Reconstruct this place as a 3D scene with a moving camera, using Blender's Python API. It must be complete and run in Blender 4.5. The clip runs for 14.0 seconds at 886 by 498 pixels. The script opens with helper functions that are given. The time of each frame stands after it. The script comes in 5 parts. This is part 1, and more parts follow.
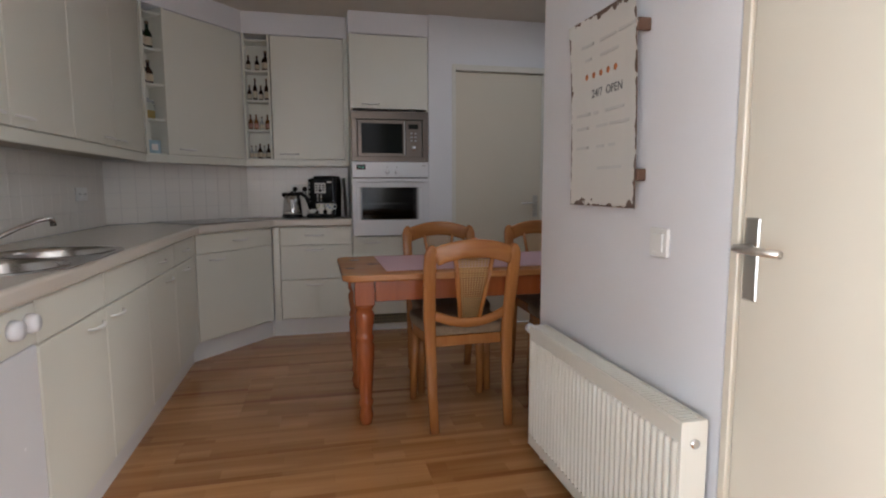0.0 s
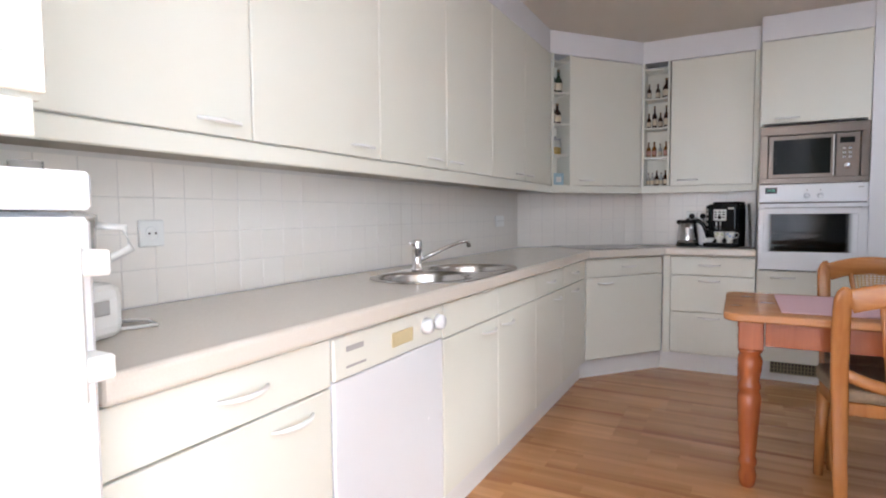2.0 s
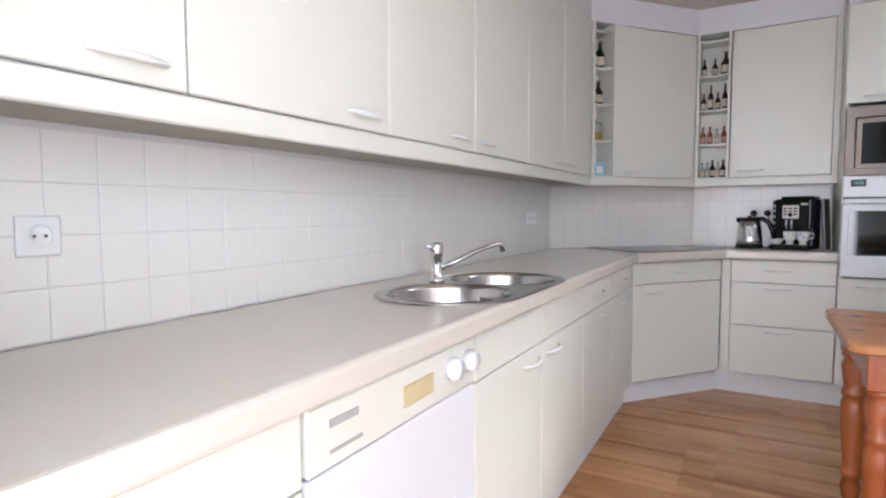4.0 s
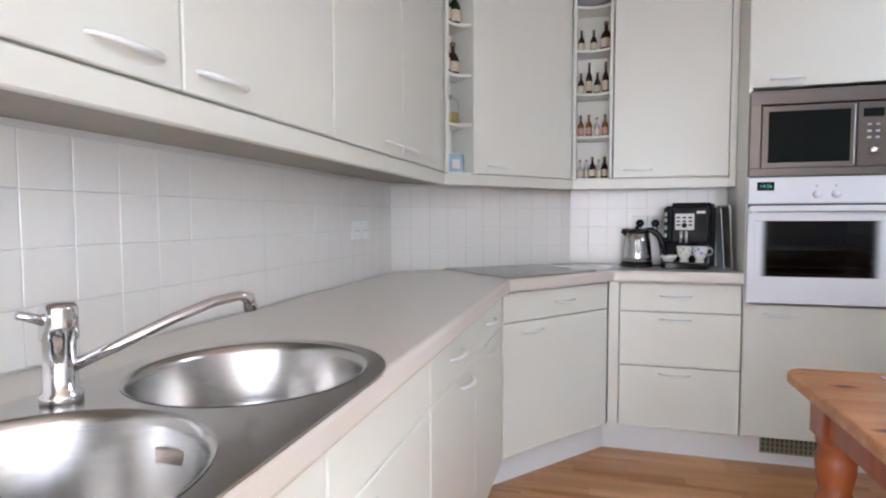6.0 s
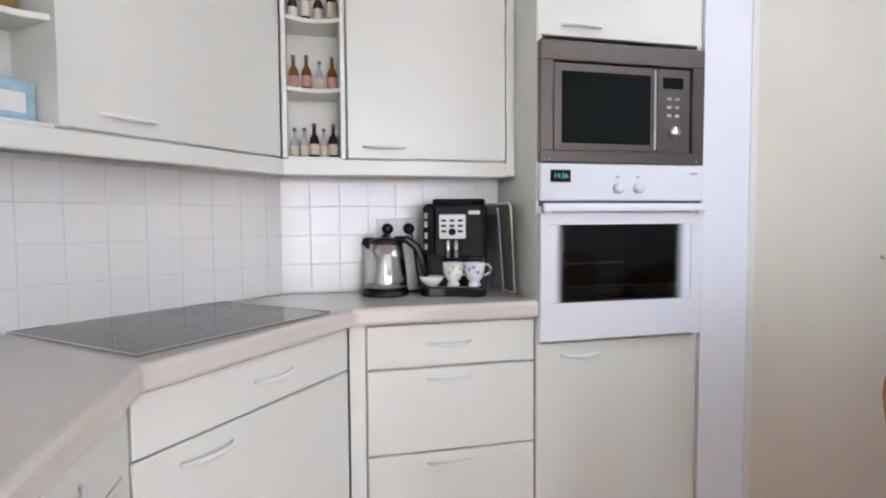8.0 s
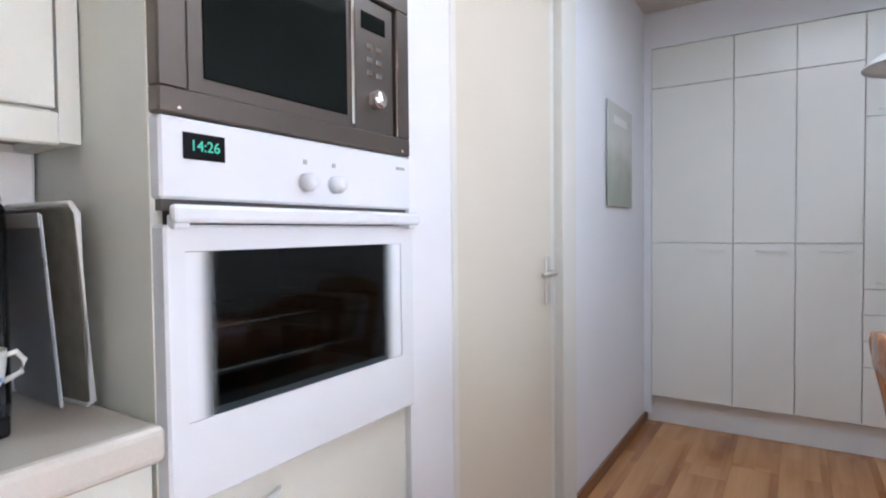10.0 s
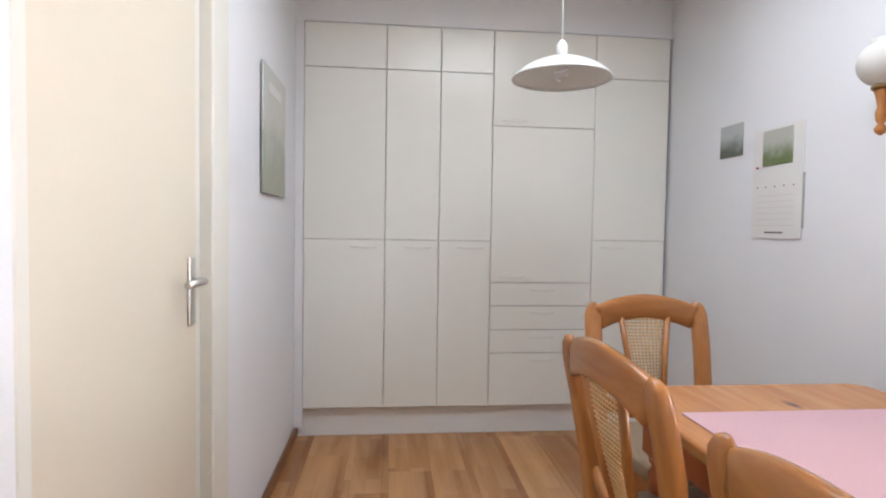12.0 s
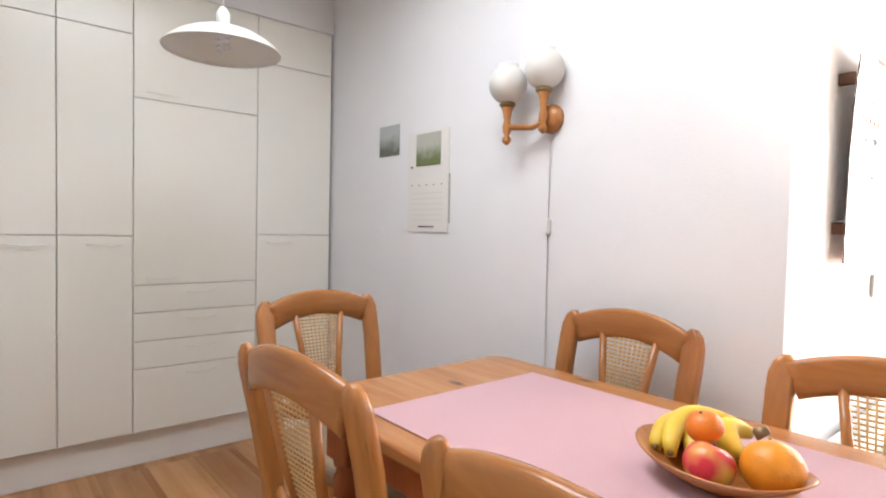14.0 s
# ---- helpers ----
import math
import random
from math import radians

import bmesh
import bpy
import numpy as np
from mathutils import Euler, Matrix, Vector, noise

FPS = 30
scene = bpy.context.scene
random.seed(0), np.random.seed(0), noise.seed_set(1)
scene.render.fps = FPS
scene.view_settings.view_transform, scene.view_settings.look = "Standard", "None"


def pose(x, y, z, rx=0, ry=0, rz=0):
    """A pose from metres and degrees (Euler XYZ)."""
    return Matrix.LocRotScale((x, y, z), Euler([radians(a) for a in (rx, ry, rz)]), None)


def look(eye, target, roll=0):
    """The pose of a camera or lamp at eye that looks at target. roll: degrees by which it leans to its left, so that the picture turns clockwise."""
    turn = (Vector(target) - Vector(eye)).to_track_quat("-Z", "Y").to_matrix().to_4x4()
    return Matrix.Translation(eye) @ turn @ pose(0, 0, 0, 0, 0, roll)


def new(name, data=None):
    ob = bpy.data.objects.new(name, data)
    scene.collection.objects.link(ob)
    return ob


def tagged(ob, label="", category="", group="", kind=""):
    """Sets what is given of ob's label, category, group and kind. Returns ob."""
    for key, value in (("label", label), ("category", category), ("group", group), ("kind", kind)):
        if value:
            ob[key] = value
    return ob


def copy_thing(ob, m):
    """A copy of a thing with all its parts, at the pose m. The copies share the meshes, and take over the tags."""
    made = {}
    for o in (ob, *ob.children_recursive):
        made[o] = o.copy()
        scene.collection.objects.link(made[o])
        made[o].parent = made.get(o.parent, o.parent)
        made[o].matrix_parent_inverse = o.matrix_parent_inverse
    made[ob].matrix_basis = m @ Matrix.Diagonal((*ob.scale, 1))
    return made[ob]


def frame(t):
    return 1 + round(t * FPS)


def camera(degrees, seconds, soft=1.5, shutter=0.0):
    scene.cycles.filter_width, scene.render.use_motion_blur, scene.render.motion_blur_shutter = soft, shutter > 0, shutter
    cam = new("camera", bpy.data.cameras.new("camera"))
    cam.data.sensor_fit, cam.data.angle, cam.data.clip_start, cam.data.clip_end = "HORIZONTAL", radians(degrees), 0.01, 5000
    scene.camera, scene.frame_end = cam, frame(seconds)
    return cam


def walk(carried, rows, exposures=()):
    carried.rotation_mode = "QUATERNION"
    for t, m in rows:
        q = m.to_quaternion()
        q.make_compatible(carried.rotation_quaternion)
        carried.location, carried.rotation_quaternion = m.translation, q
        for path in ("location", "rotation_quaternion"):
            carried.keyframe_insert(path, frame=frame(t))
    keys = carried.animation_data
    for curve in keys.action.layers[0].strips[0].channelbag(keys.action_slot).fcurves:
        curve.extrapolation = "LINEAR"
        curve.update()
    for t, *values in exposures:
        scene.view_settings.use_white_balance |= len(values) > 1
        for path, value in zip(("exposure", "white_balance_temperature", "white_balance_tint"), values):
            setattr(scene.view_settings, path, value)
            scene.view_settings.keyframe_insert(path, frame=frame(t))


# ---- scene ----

cam = camera(77.5, 14.0, soft=2.0)
# seconds, x, y, z, yaw, pitch, roll
ROWS = [
    (0.0, -0.106, 0.026, 1.119, -13.05, -6.41, 0.16),
    (0.5, -0.035, 0.066, 1.124, 0.04, -5.54, -0.09),
    (1.0, 0.045, 0.015, 1.138, 12.83, -4.79, 0.35),
    (1.5, 0.066, 0.002, 1.135, 22.19, -4.00, 0.11),
    (2.0, 0.046, 0.016, 1.128, 28.01, -3.50, 0.49),
    (2.5, -0.012, 0.050, 1.128, 30.89, -3.78, 0.18),
    (5.0, -0.411, 0.941, 1.125, 24.43, -3.88, 0.34),
    (5.5, -0.470, 1.204, 1.130, 19.84, -3.69, -0.08),
    (6.0, -0.487, 1.495, 1.132, 15.29, -3.16, 0.16),
    (6.5, -0.547, 1.822, 1.129, 8.41, -2.78, 0.25),
    (7.0, -0.563, 2.116, 1.135, 1.39, -3.10, 0.36),
    (9.5, -0.352, 3.307, 1.139, -44.56, -2.19, 0.29),
    (10.0, -0.260, 3.487, 1.142, -57.47, -1.77, 0.60),
    (10.5, -0.096, 3.557, 1.127, -67.14, -1.83, 1.29),
    (11.0, 0.008, 3.605, 1.134, -76.96, -2.28, 0.56),
    (11.5, 0.081, 3.676, 1.139, -86.54, -2.44, -0.24),
    (12.0, 0.185, 3.748, 1.136, -95.53, -2.29, -0.92),
    (12.5, 0.246, 3.775, 1.138, -103.45, -2.28, -1.39),
    (13.0, 0.259, 3.824, 1.137, -111.53, -2.28, -1.50),
    (13.5, 0.274, 3.782, 1.131, -119.19, -2.20, -1.64),
    (14.0, 0.340, 3.741, 1.127, -130.22, -2.10, -1.29),
]
EXPOSURES = [(0.0, -0.5, 6150, 10), (0.5, -0.05, 6100, 10), (1.0, 0.3, 6050, 10), (1.5, 0.55, 5950, 10), (2.5, 0.7, 5700, 10), (5.0, 0.98, 5600, 10), (7.0, 1.3, 5600, 10), (9.5, 1.6, 5450, 10), (10.5, 1.75, 5600, 10), (12.5, 2.05, 6250, 10), (14.0, 2.13, 6400, 10)]
walk(cam, [(t, pose(x, y, z, 90 + pitch, roll, yaw)) for t, x, y, z, yaw, pitch, roll in ROWS], EXPOSURES)

# ---- plan (metres) ----
XW = -1.395           # tiled wall
XL = -0.84            # fronts of the base units
XC = -0.808           # edge of the worktop
XU = -1.111           # fronts of the wall units
YB = 4.59             # tiled wall behind the coffee machine
YF = 4.24             # fronts of the oven column, wall with the pantry door
YU = 4.42             # fronts of the wall units beside the oven column
YBACK = -2.2          # window wall behind the start
XE = -2.7             # far wall of the window bay behind the start
YBAY = -0.25          # where the bay begins
XS = 0.83             # wall with the radiator
YLAMP = 2.21          # wall with the lamp
XT = 3.12             # fronts of the tall units
ZC = 2.40             # ceiling
ZT = 0.885            # top of the worktop
ZP = 1.283            # underside of the wall units
ZD = 1.33             # lower edge of the wall units' doors
TILE_A, TILE_B = (XW, 3.89), (-0.615, YB)        # ends of the slanting tiled wall
LOW_A, LOW_B = (XL, 3.71), (-0.418, YF)          # ends of the slanting base unit
UP_A, UP_B = (XU, 3.80), (-0.595, YU)            # ends of the slanting wall units

# ---- world and light ----
world = bpy.data.worlds.new("sky")
scene.world = world
world.use_nodes = True
wn = world.node_tree.nodes
sky = wn.new("ShaderNodeTexSky")
sky.sky_type = "NISHITA"
sky.sun_disc = False
sky.sun_elevation = radians(38)
sky.sun_rotation = radians(60)
sky.altitude = 10
sky.air_density, sky.dust_density = 1.3, 3.0
wn["Background"].inputs[1].default_value = 0.12
world.node_tree.links.new(sky.outputs[0], wn["Background"].inputs[0])

sun_data = bpy.data.lights.new("sun", "SUN")
sun_data.energy, sun_data.angle, sun_data.color = 1.0, radians(12), (1.0, 0.96, 0.9)
sun = new("sun", sun_data)
sun.matrix_world = look((0, 0, 0), (-0.7, -0.4, -0.7))

WY0, WY1, WZ0, WZ1 = YBACK + 0.15, YBAY - 0.2, 0.3, 2.15
day_data = bpy.data.lights.new("window_daylight", "AREA")
day_data.shape, day_data.size, day_data.size_y = "RECTANGLE", WY1 - WY0 - 0.14, WZ1 - WZ0 - 0.14
day_data.energy, day_data.color = 330.0, (0.88, 0.95, 1.0)
day = new("window_daylight", day_data)
day.matrix_world = look((XE - 0.02, (WY0 + WY1) / 2, (WZ0 + WZ1) / 2), (1.0, (WY0 + WY1) / 2, (WZ0 + WZ1) / 2))

# fill light added over the dining table, in an unseen ceiling opening
RLX0, RLX1, RLY0, RLY1 = 0.85, 2.1, 2.7, 3.7
fill_data = bpy.data.lights.new("added_fill_light", "AREA")
fill_data.shape, fill_data.size, fill_data.size_y = "RECTANGLE", RLX1 - RLX0 - 0.1, RLY1 - RLY0 - 0.1
fill_data.energy, fill_data.color = 6.0, (0.93, 0.97, 1.0)
fill_lamp = new("added_fill_light", fill_data)
fill_lamp.matrix_world = pose((RLX0 + RLX1) / 2, (RLY0 + RLY1) / 2, ZC + 0.12)


# ---- materials ----
def mat(name, color, rough=0.5, metal=0.0, vary=0.05, scale=6.0, bump=0.0, bump_scale=80.0, spec=0.5, stretch=(1, 1, 1), coat=0.0):
    m = bpy.data.materials.new(name)
    m.use_nodes = True
    nt = m.node_tree
    b = nt.nodes["Principled BSDF"]
    b.inputs["Roughness"].default_value = rough
    b.inputs["Metallic"].default_value = metal
    b.inputs["Specular IOR Level"].default_value = spec
    b.inputs["Coat Weight"].default_value = coat
    b.inputs["Coat Roughness"].default_value = 0.15
    tc = nt.nodes.new("ShaderNodeTexCoord")
    mp = nt.nodes.new("ShaderNodeMapping")
    mp.inputs["Scale"].default_value = stretch
    nt.links.new(tc.outputs["Object"], mp.inputs[0])
    n1 = nt.nodes.new("ShaderNodeTexNoise")
    n1.inputs["Scale"].default_value = scale
    n1.inputs["Detail"].default_value = 6
    nt.links.new(mp.outputs[0], n1.inputs[0])
    ramp = nt.nodes.new("ShaderNodeMix")
    ramp.data_type = "RGBA"
    ramp.inputs["A"].default_value = (*[c * (1 - vary) for c in color], 1)
    ramp.inputs["B"].default_value = (*[min(1, c * (1 + vary)) for c in color], 1)
    nt.links.new(n1.outputs["Fac"], ramp.inputs["Factor"])
    nt.links.new(ramp.outputs["Result"], b.inputs["Base Color"])
    rr = nt.nodes.new("ShaderNodeMapRange")
    rr.inputs["To Min"].default_value, rr.inputs["To Max"].default_value = max(0, rough - 0.06), min(1, rough + 0.06)
    nt.links.new(n1.outputs["Fac"], rr.inputs["Value"])
    nt.links.new(rr.outputs[0], b.inputs["Roughness"])
    if bump:
        n2 = nt.nodes.new("ShaderNodeTexNoise")
        n2.inputs["Scale"].default_value = bump_scale
        n2.inputs["Detail"].default_value = 4
        nt.links.new(mp.outputs[0], n2.inputs[0])
        bp = nt.nodes.new("ShaderNodeBump")
        bp.inputs["Strength"].default_value = bump
        bp.inputs["Distance"].default_value = 0.002
        nt.links.new(n2.outputs["Fac"], bp.inputs["Height"])
        nt.links.new(bp.outputs[0], b.inputs["Normal"])
    return m


def wood(name, dark, light, rough=0.35, along=0, ring=9.0, knots=False, random_tone=0.0, staves=False):
    """Timber with its grain along one axis of the object."""
    m = bpy.data.materials.new(name)
    m.use_nodes = True
    nt = m.node_tree
    L = nt.links.new
    b = nt.nodes["Principled BSDF"]
    b.inputs["Roughness"].default_value = rough
    tc = nt.nodes.new("ShaderNodeTexCoord")
    mp = nt.nodes.new("ShaderNodeMapping")
    s = [ring, ring, ring]
    s[along] = ring * 0.09
    mp.inputs["Scale"].default_value = s
    L(tc.outputs["Object"], mp.inputs[0])
    info = nt.nodes.new("ShaderNodeObjectInfo")
    mul = nt.nodes.new("ShaderNodeMath")
    mul.operation = "MULTIPLY"
    mul.inputs[1].default_value = 37.0
    L(info.outputs["Random"], mul.inputs[0])
    comb = nt.nodes.new("ShaderNodeCombineXYZ")
    for k in range(3):
        L(mul.outputs[0], comb.inputs[k])
    add = nt.nodes.new("ShaderNodeVectorMath")
    L(mp.outputs[0], add.inputs[0])
    L(comb.outputs[0], add.inputs[1])
    n1 = nt.nodes.new("ShaderNodeTexNoise")
    n1.inputs["Scale"].default_value = 2.2
    n1.inputs["Detail"].default_value = 5
    n1.inputs["Distortion"].default_value = 0.8
    L(add.outputs[0], n1.inputs[0])
    n2 = nt.nodes.new("ShaderNodeTexNoise")
    n2.inputs["Scale"].default_value = 14
    n2.inputs["Detail"].default_value = 3
    L(add.outputs[0], n2.inputs[0])
    mix = nt.nodes.new("ShaderNodeMath")
    mix.operation = "MULTIPLY_ADD"
    mix.inputs[1].default_value = 0.10 if staves else 0.35
    L(n2.outputs["Fac"], mix.inputs[0])
    L(n1.outputs["Fac"], mix.inputs[2])
    val = mix.outputs[0]
    if random_tone:
        sub = nt.nodes.new("ShaderNodeMath")
        sub.operation = "MULTIPLY_ADD"
        sub.inputs[1].default_value = random_tone
        L(info.outputs["Random"], sub.inputs[0])
        L(val, sub.inputs[2])
        val = sub.outputs[0]
    if staves:
        br = nt.nodes.new("ShaderNodeTexBrick")
        br.inputs["Scale"].default_value = 1.0
        br.inputs["Brick Width"].default_value = 0.47
        br.inputs["Row Height"].default_value = 0.066
        br.inputs["Mortar Size"].default_value = 0.0008
        br.inputs["Color1"].default_value = (0.0, 0.0, 0.0, 1)
        br.inputs["Color2"].default_value = (0.32, 0.32, 0.32, 1)
        br.inputs["Mortar"].default_value = (0.2, 0.2, 0.2, 1)
        L(tc.outputs["Object"], br.inputs[0])
        ad = nt.nodes.new("ShaderNodeMath")
        L(val, ad.inputs[0])
        L(br.outputs["Color"], ad.inputs[1])
        sb = nt.nodes.new("ShaderNodeMath")
        sb.operation = "SUBTRACT"
        sb.inputs[1].default_value = 0.06
        L(ad.outputs[0], sb.inputs[0])
        val = sb.outputs[0]
    cr = nt.nodes.new("ShaderNodeMapRange")
    cr.inputs["From Min"].default_value, cr.inputs["From Max"].default_value = 0.35, 1.0
    L(val, cr.inputs["Value"])
    col = nt.nodes.new("ShaderNodeMix")
    col.data_type = "RGBA"
    col.inputs["A"].default_value, col.inputs["B"].default_value = (*light, 1), (*dark, 1)
    L(cr.outputs[0], col.inputs["Factor"])
    out = col.outputs["Result"]
    if knots:
        vo = nt.nodes.new("ShaderNodeTexVoronoi")
        vo.inputs["Scale"].default_value = 1.0
        mk = nt.nodes.new("ShaderNodeMapping")
        sk = [9.0, 9.0, 9.0]
        sk[along] = 4.0
        mk.inputs["Scale"].default_value = sk
        L(tc.outputs["Object"], mk.inputs[0])
        L(mk.outputs[0], vo.inputs[0])
        kr = nt.nodes.new("ShaderNodeMapRange")
        kr.inputs["From Min"].default_value, kr.inputs["From Max"].default_value = 0.16, 0.06
        L(vo.outputs["Distance"], kr.inputs["Value"])
        kc = nt.nodes.new("ShaderNodeMix")
        kc.data_type = "RGBA"
        kc.inputs["B"].default_value = (dark[0] * 0.35, dark[1] * 0.3, dark[2] * 0.3, 1)
        L(kr.outputs[0], kc.inputs["Factor"])
        L(out, kc.inputs["A"])
        out = kc.outputs["Result"]
    L(out, b.inputs["Base Color"])
    bp = nt.nodes.new("ShaderNodeBump")
    bp.inputs["Strength"].default_value = 0.12
    bp.inputs["Distance"].default_value = 0.001
    L(n2.outputs["Fac"], bp.inputs["Height"])
    L(bp.outputs[0], b.inputs["Normal"])
    return m


def glass(name, color=(1, 1, 1), rough=0.0):
    m = bpy.data.materials.new(name)
    m.use_nodes = True
    b = m.node_tree.nodes["Principled BSDF"]
    b.inputs["Base Color"].default_value = (*color, 1)
    b.inputs["Roughness"].default_value = rough
    b.inputs["Transmission Weight"].default_value = 1.0
    b.inputs["IOR"].default_value = 1.45
    return m


def glow(name, color, strength):
    m = bpy.data.materials.new(name)
    m.use_nodes = True
    b = m.node_tree.nodes["Principled BSDF"]
    b.inputs["Base Color"].default_value = (*color, 1)
    b.inputs["Emission Color"].default_value = (*color, 1)
    b.inputs["Emission Strength"].default_value = strength
    return m


M_WALL = mat("wall_paint", (0.80, 0.80, 0.825), 0.75, vary=0.02, bump=0.35, bump_scale=160)
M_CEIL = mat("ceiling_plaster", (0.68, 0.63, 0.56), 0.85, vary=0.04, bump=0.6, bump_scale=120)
M_CAB = mat("cream_lacquer", (0.775, 0.772, 0.695), 0.33, vary=0.015, scale=3, bump=0.05, bump_scale=40)
M_EDGE = mat("cream_edge", (0.74, 0.73, 0.655), 0.4, vary=0.02)
M_TALL = mat("tall_lacquer", (0.82, 0.815, 0.77), 0.24, vary=0.012, scale=3, bump=0.05, bump_scale=30)
M_WHITE = mat("white_enamel", (0.80, 0.81, 0.84), 0.25, vary=0.012)
M_PLASTIC = mat("white_plastic", (0.80, 0.80, 0.78), 0.4, vary=0.02)
M_PLINTH = mat("white_plinth", (0.80, 0.80, 0.79), 0.4, vary=0.03)
M_GAP = mat("dark_gap", (0.10, 0.09, 0.08), 0.8)
M_TILE = mat("glazed_tile", (0.86, 0.825, 0.775), 0.16, vary=0.025, scale=3, bump=0.15, bump_scale=14)
M_GROUT = mat("grout", (0.70, 0.68, 0.65), 0.9, vary=0.08, scale=20)
M_TOP = mat("beige_laminate", (0.68, 0.63, 0.56), 0.15, vary=0.07, scale=240, bump=0.05, bump_scale=300)
M_STEEL = mat("brushed_steel", (0.55, 0.54, 0.53), 0.18, 1.0, vary=0.06, scale=9, stretch=(1, 1, 30), bump=0.08, bump_scale=60)
M_BROWNSTEEL = mat("bronze_steel", (0.17, 0.145, 0.125), 0.36, 0.85, vary=0.06, scale=6, stretch=(40, 1, 1))
M_CHROME = mat("chrome", (0.75, 0.75, 0.76), 0.08, 1.0, vary=0.02)
M_ALU = mat("matt_aluminium", (0.62, 0.60, 0.56), 0.35, 0.9, vary=0.03)
M_BLACK = mat("black_plastic", (0.010, 0.010, 0.011), 0.13, vary=0.1, spec=0.3)
M_DARKGLASS = mat("dark_glass", (0.010, 0.012, 0.011), 0.05, vary=0.1, spec=0.08)
M_HOB = mat("hob_glass", (0.06, 0.055, 0.055), 0.07, vary=0.1)
M_DOOR = mat("cream_door_paint", (0.70, 0.64, 0.53), 0.36, vary=0.02, scale=4, bump=0.08, bump_scale=50)
M_FRAME = mat("cream_frame_paint", (0.74, 0.72, 0.66), 0.4, vary=0.02)
M_RAD = mat("radiator_paint", (0.80, 0.78, 0.70), 0.4, vary=0.02)
M_SIGN = mat("white_tin", (0.74, 0.72, 0.68), 0.28, vary=0.06, scale=8, bump=0.1, bump_scale=20)
M_RUST = mat("rusty_edge", (0.13, 0.07, 0.045), 0.8, vary=0.5, scale=30, bump=0.3)
M_INK = mat("grey_ink", (0.42, 0.41, 0.40), 0.6)
M_FAINT = mat("faded_ink", (0.55, 0.54, 0.52), 0.6)
M_INKDARK = mat("dark_ink", (0.10, 0.10, 0.11), 0.6)
M_ORANGEINK = mat("orange_ink", (0.55, 0.17, 0.04), 0.5)
M_FLOOR = wood("oak_floor", (0.30, 0.12, 0.038), (0.64, 0.335, 0.135), 0.2, along=0, ring=3.6, random_tone=0.16, staves=True)
M_SKIRT = wood("skirting_wood", (0.16, 0.065, 0.03), (0.30, 0.14, 0.06), 0.4, along=0)
M_CHAIR = wood("honey_wood", (0.29, 0.105, 0.03), (0.50, 0.215, 0.065), 0.2, along=2, ring=6.0)
M_RAIL = wood("honey_wood_crosswise", (0.29, 0.105, 0.03), (0.50, 0.215, 0.065), 0.2, along=0, ring=6.0)
M_PINE = wood("pine_top", (0.40, 0.155, 0.045), (0.60, 0.30, 0.12), 0.26, along=0, ring=8.0, knots=True, random_tone=0.15)
M_LEG = wood("red_stained_pine", (0.26, 0.06, 0.018), (0.42, 0.12, 0.035), 0.26, along=2, ring=6.0)
M_CANE = mat("cane", (0.58, 0.36, 0.15), 0.5, vary=0.15, scale=60)
M_SEAT = mat("brown_upholstery", (0.27, 0.19, 0.12), 0.85, vary=0.25, scale=60, bump=0.5, bump_scale=400)
M_PINK = mat("pink_cloth", (0.56, 0.36, 0.39), 0.85, vary=0.06, scale=200, bump=0.5, bump_scale=700)
M_PAPER = mat("paper", (0.78, 0.76, 0.74), 0.7, vary=0.02)


# ---- geometry helpers ----
def box(bm, x0, x1, y0, y1, z0, z1, bev=0.0, seg=1):
    m = Matrix.Translation(((x0 + x1) / 2, (y0 + y1) / 2, (z0 + z1) / 2)) @ Matrix.Diagonal((abs(x1 - x0), abs(y1 - y0), abs(z1 - z0), 1))
    tmp = bmesh.new()
    bmesh.ops.create_cube(tmp, size=1.0, matrix=m)
    if bev:
        bmesh.ops.bevel(tmp, geom=tmp.edges[:], offset=bev, segments=seg, profile=0.5, affect="EDGES")
    join(bm, tmp)
    return bm


def join(bm, tmp, m=None):
    if m is not None:
        tmp.transform(m)
    me = bpy.data.meshes.new("tmp")
    tmp.to_mesh(me)
    tmp.free()
    bm.from_mesh(me)
    bpy.data.meshes.remove(me)
    return bm


def cube(*a, **k):
    return box(bmesh.new(), *a, **k)


def lathe(profile, n=20, m=None, bm=None, cap=True):
    """profile: (radius, height) from the bottom up, turned about z."""
    tmp = bmesh.new()
    rings = []
    for r, z in profile:
        rings.append([tmp.verts.new((r * math.cos(2 * math.pi * k / n), r * math.sin(2 * math.pi * k / n), z)) for k in range(n)])
    for a, b in zip(rings, rings[1:]):
        for k in range(n):
            tmp.faces.new((a[k], a[(k + 1) % n], b[(k + 1) % n], b[k]))
    if cap:
        tmp.faces.new(rings[0][::-1])
        tmp.faces.new(rings[-1])
    for f in tmp.faces:
        f.smooth = True
    out = bm if bm is not None else bmesh.new()
    return join(out, tmp, m)


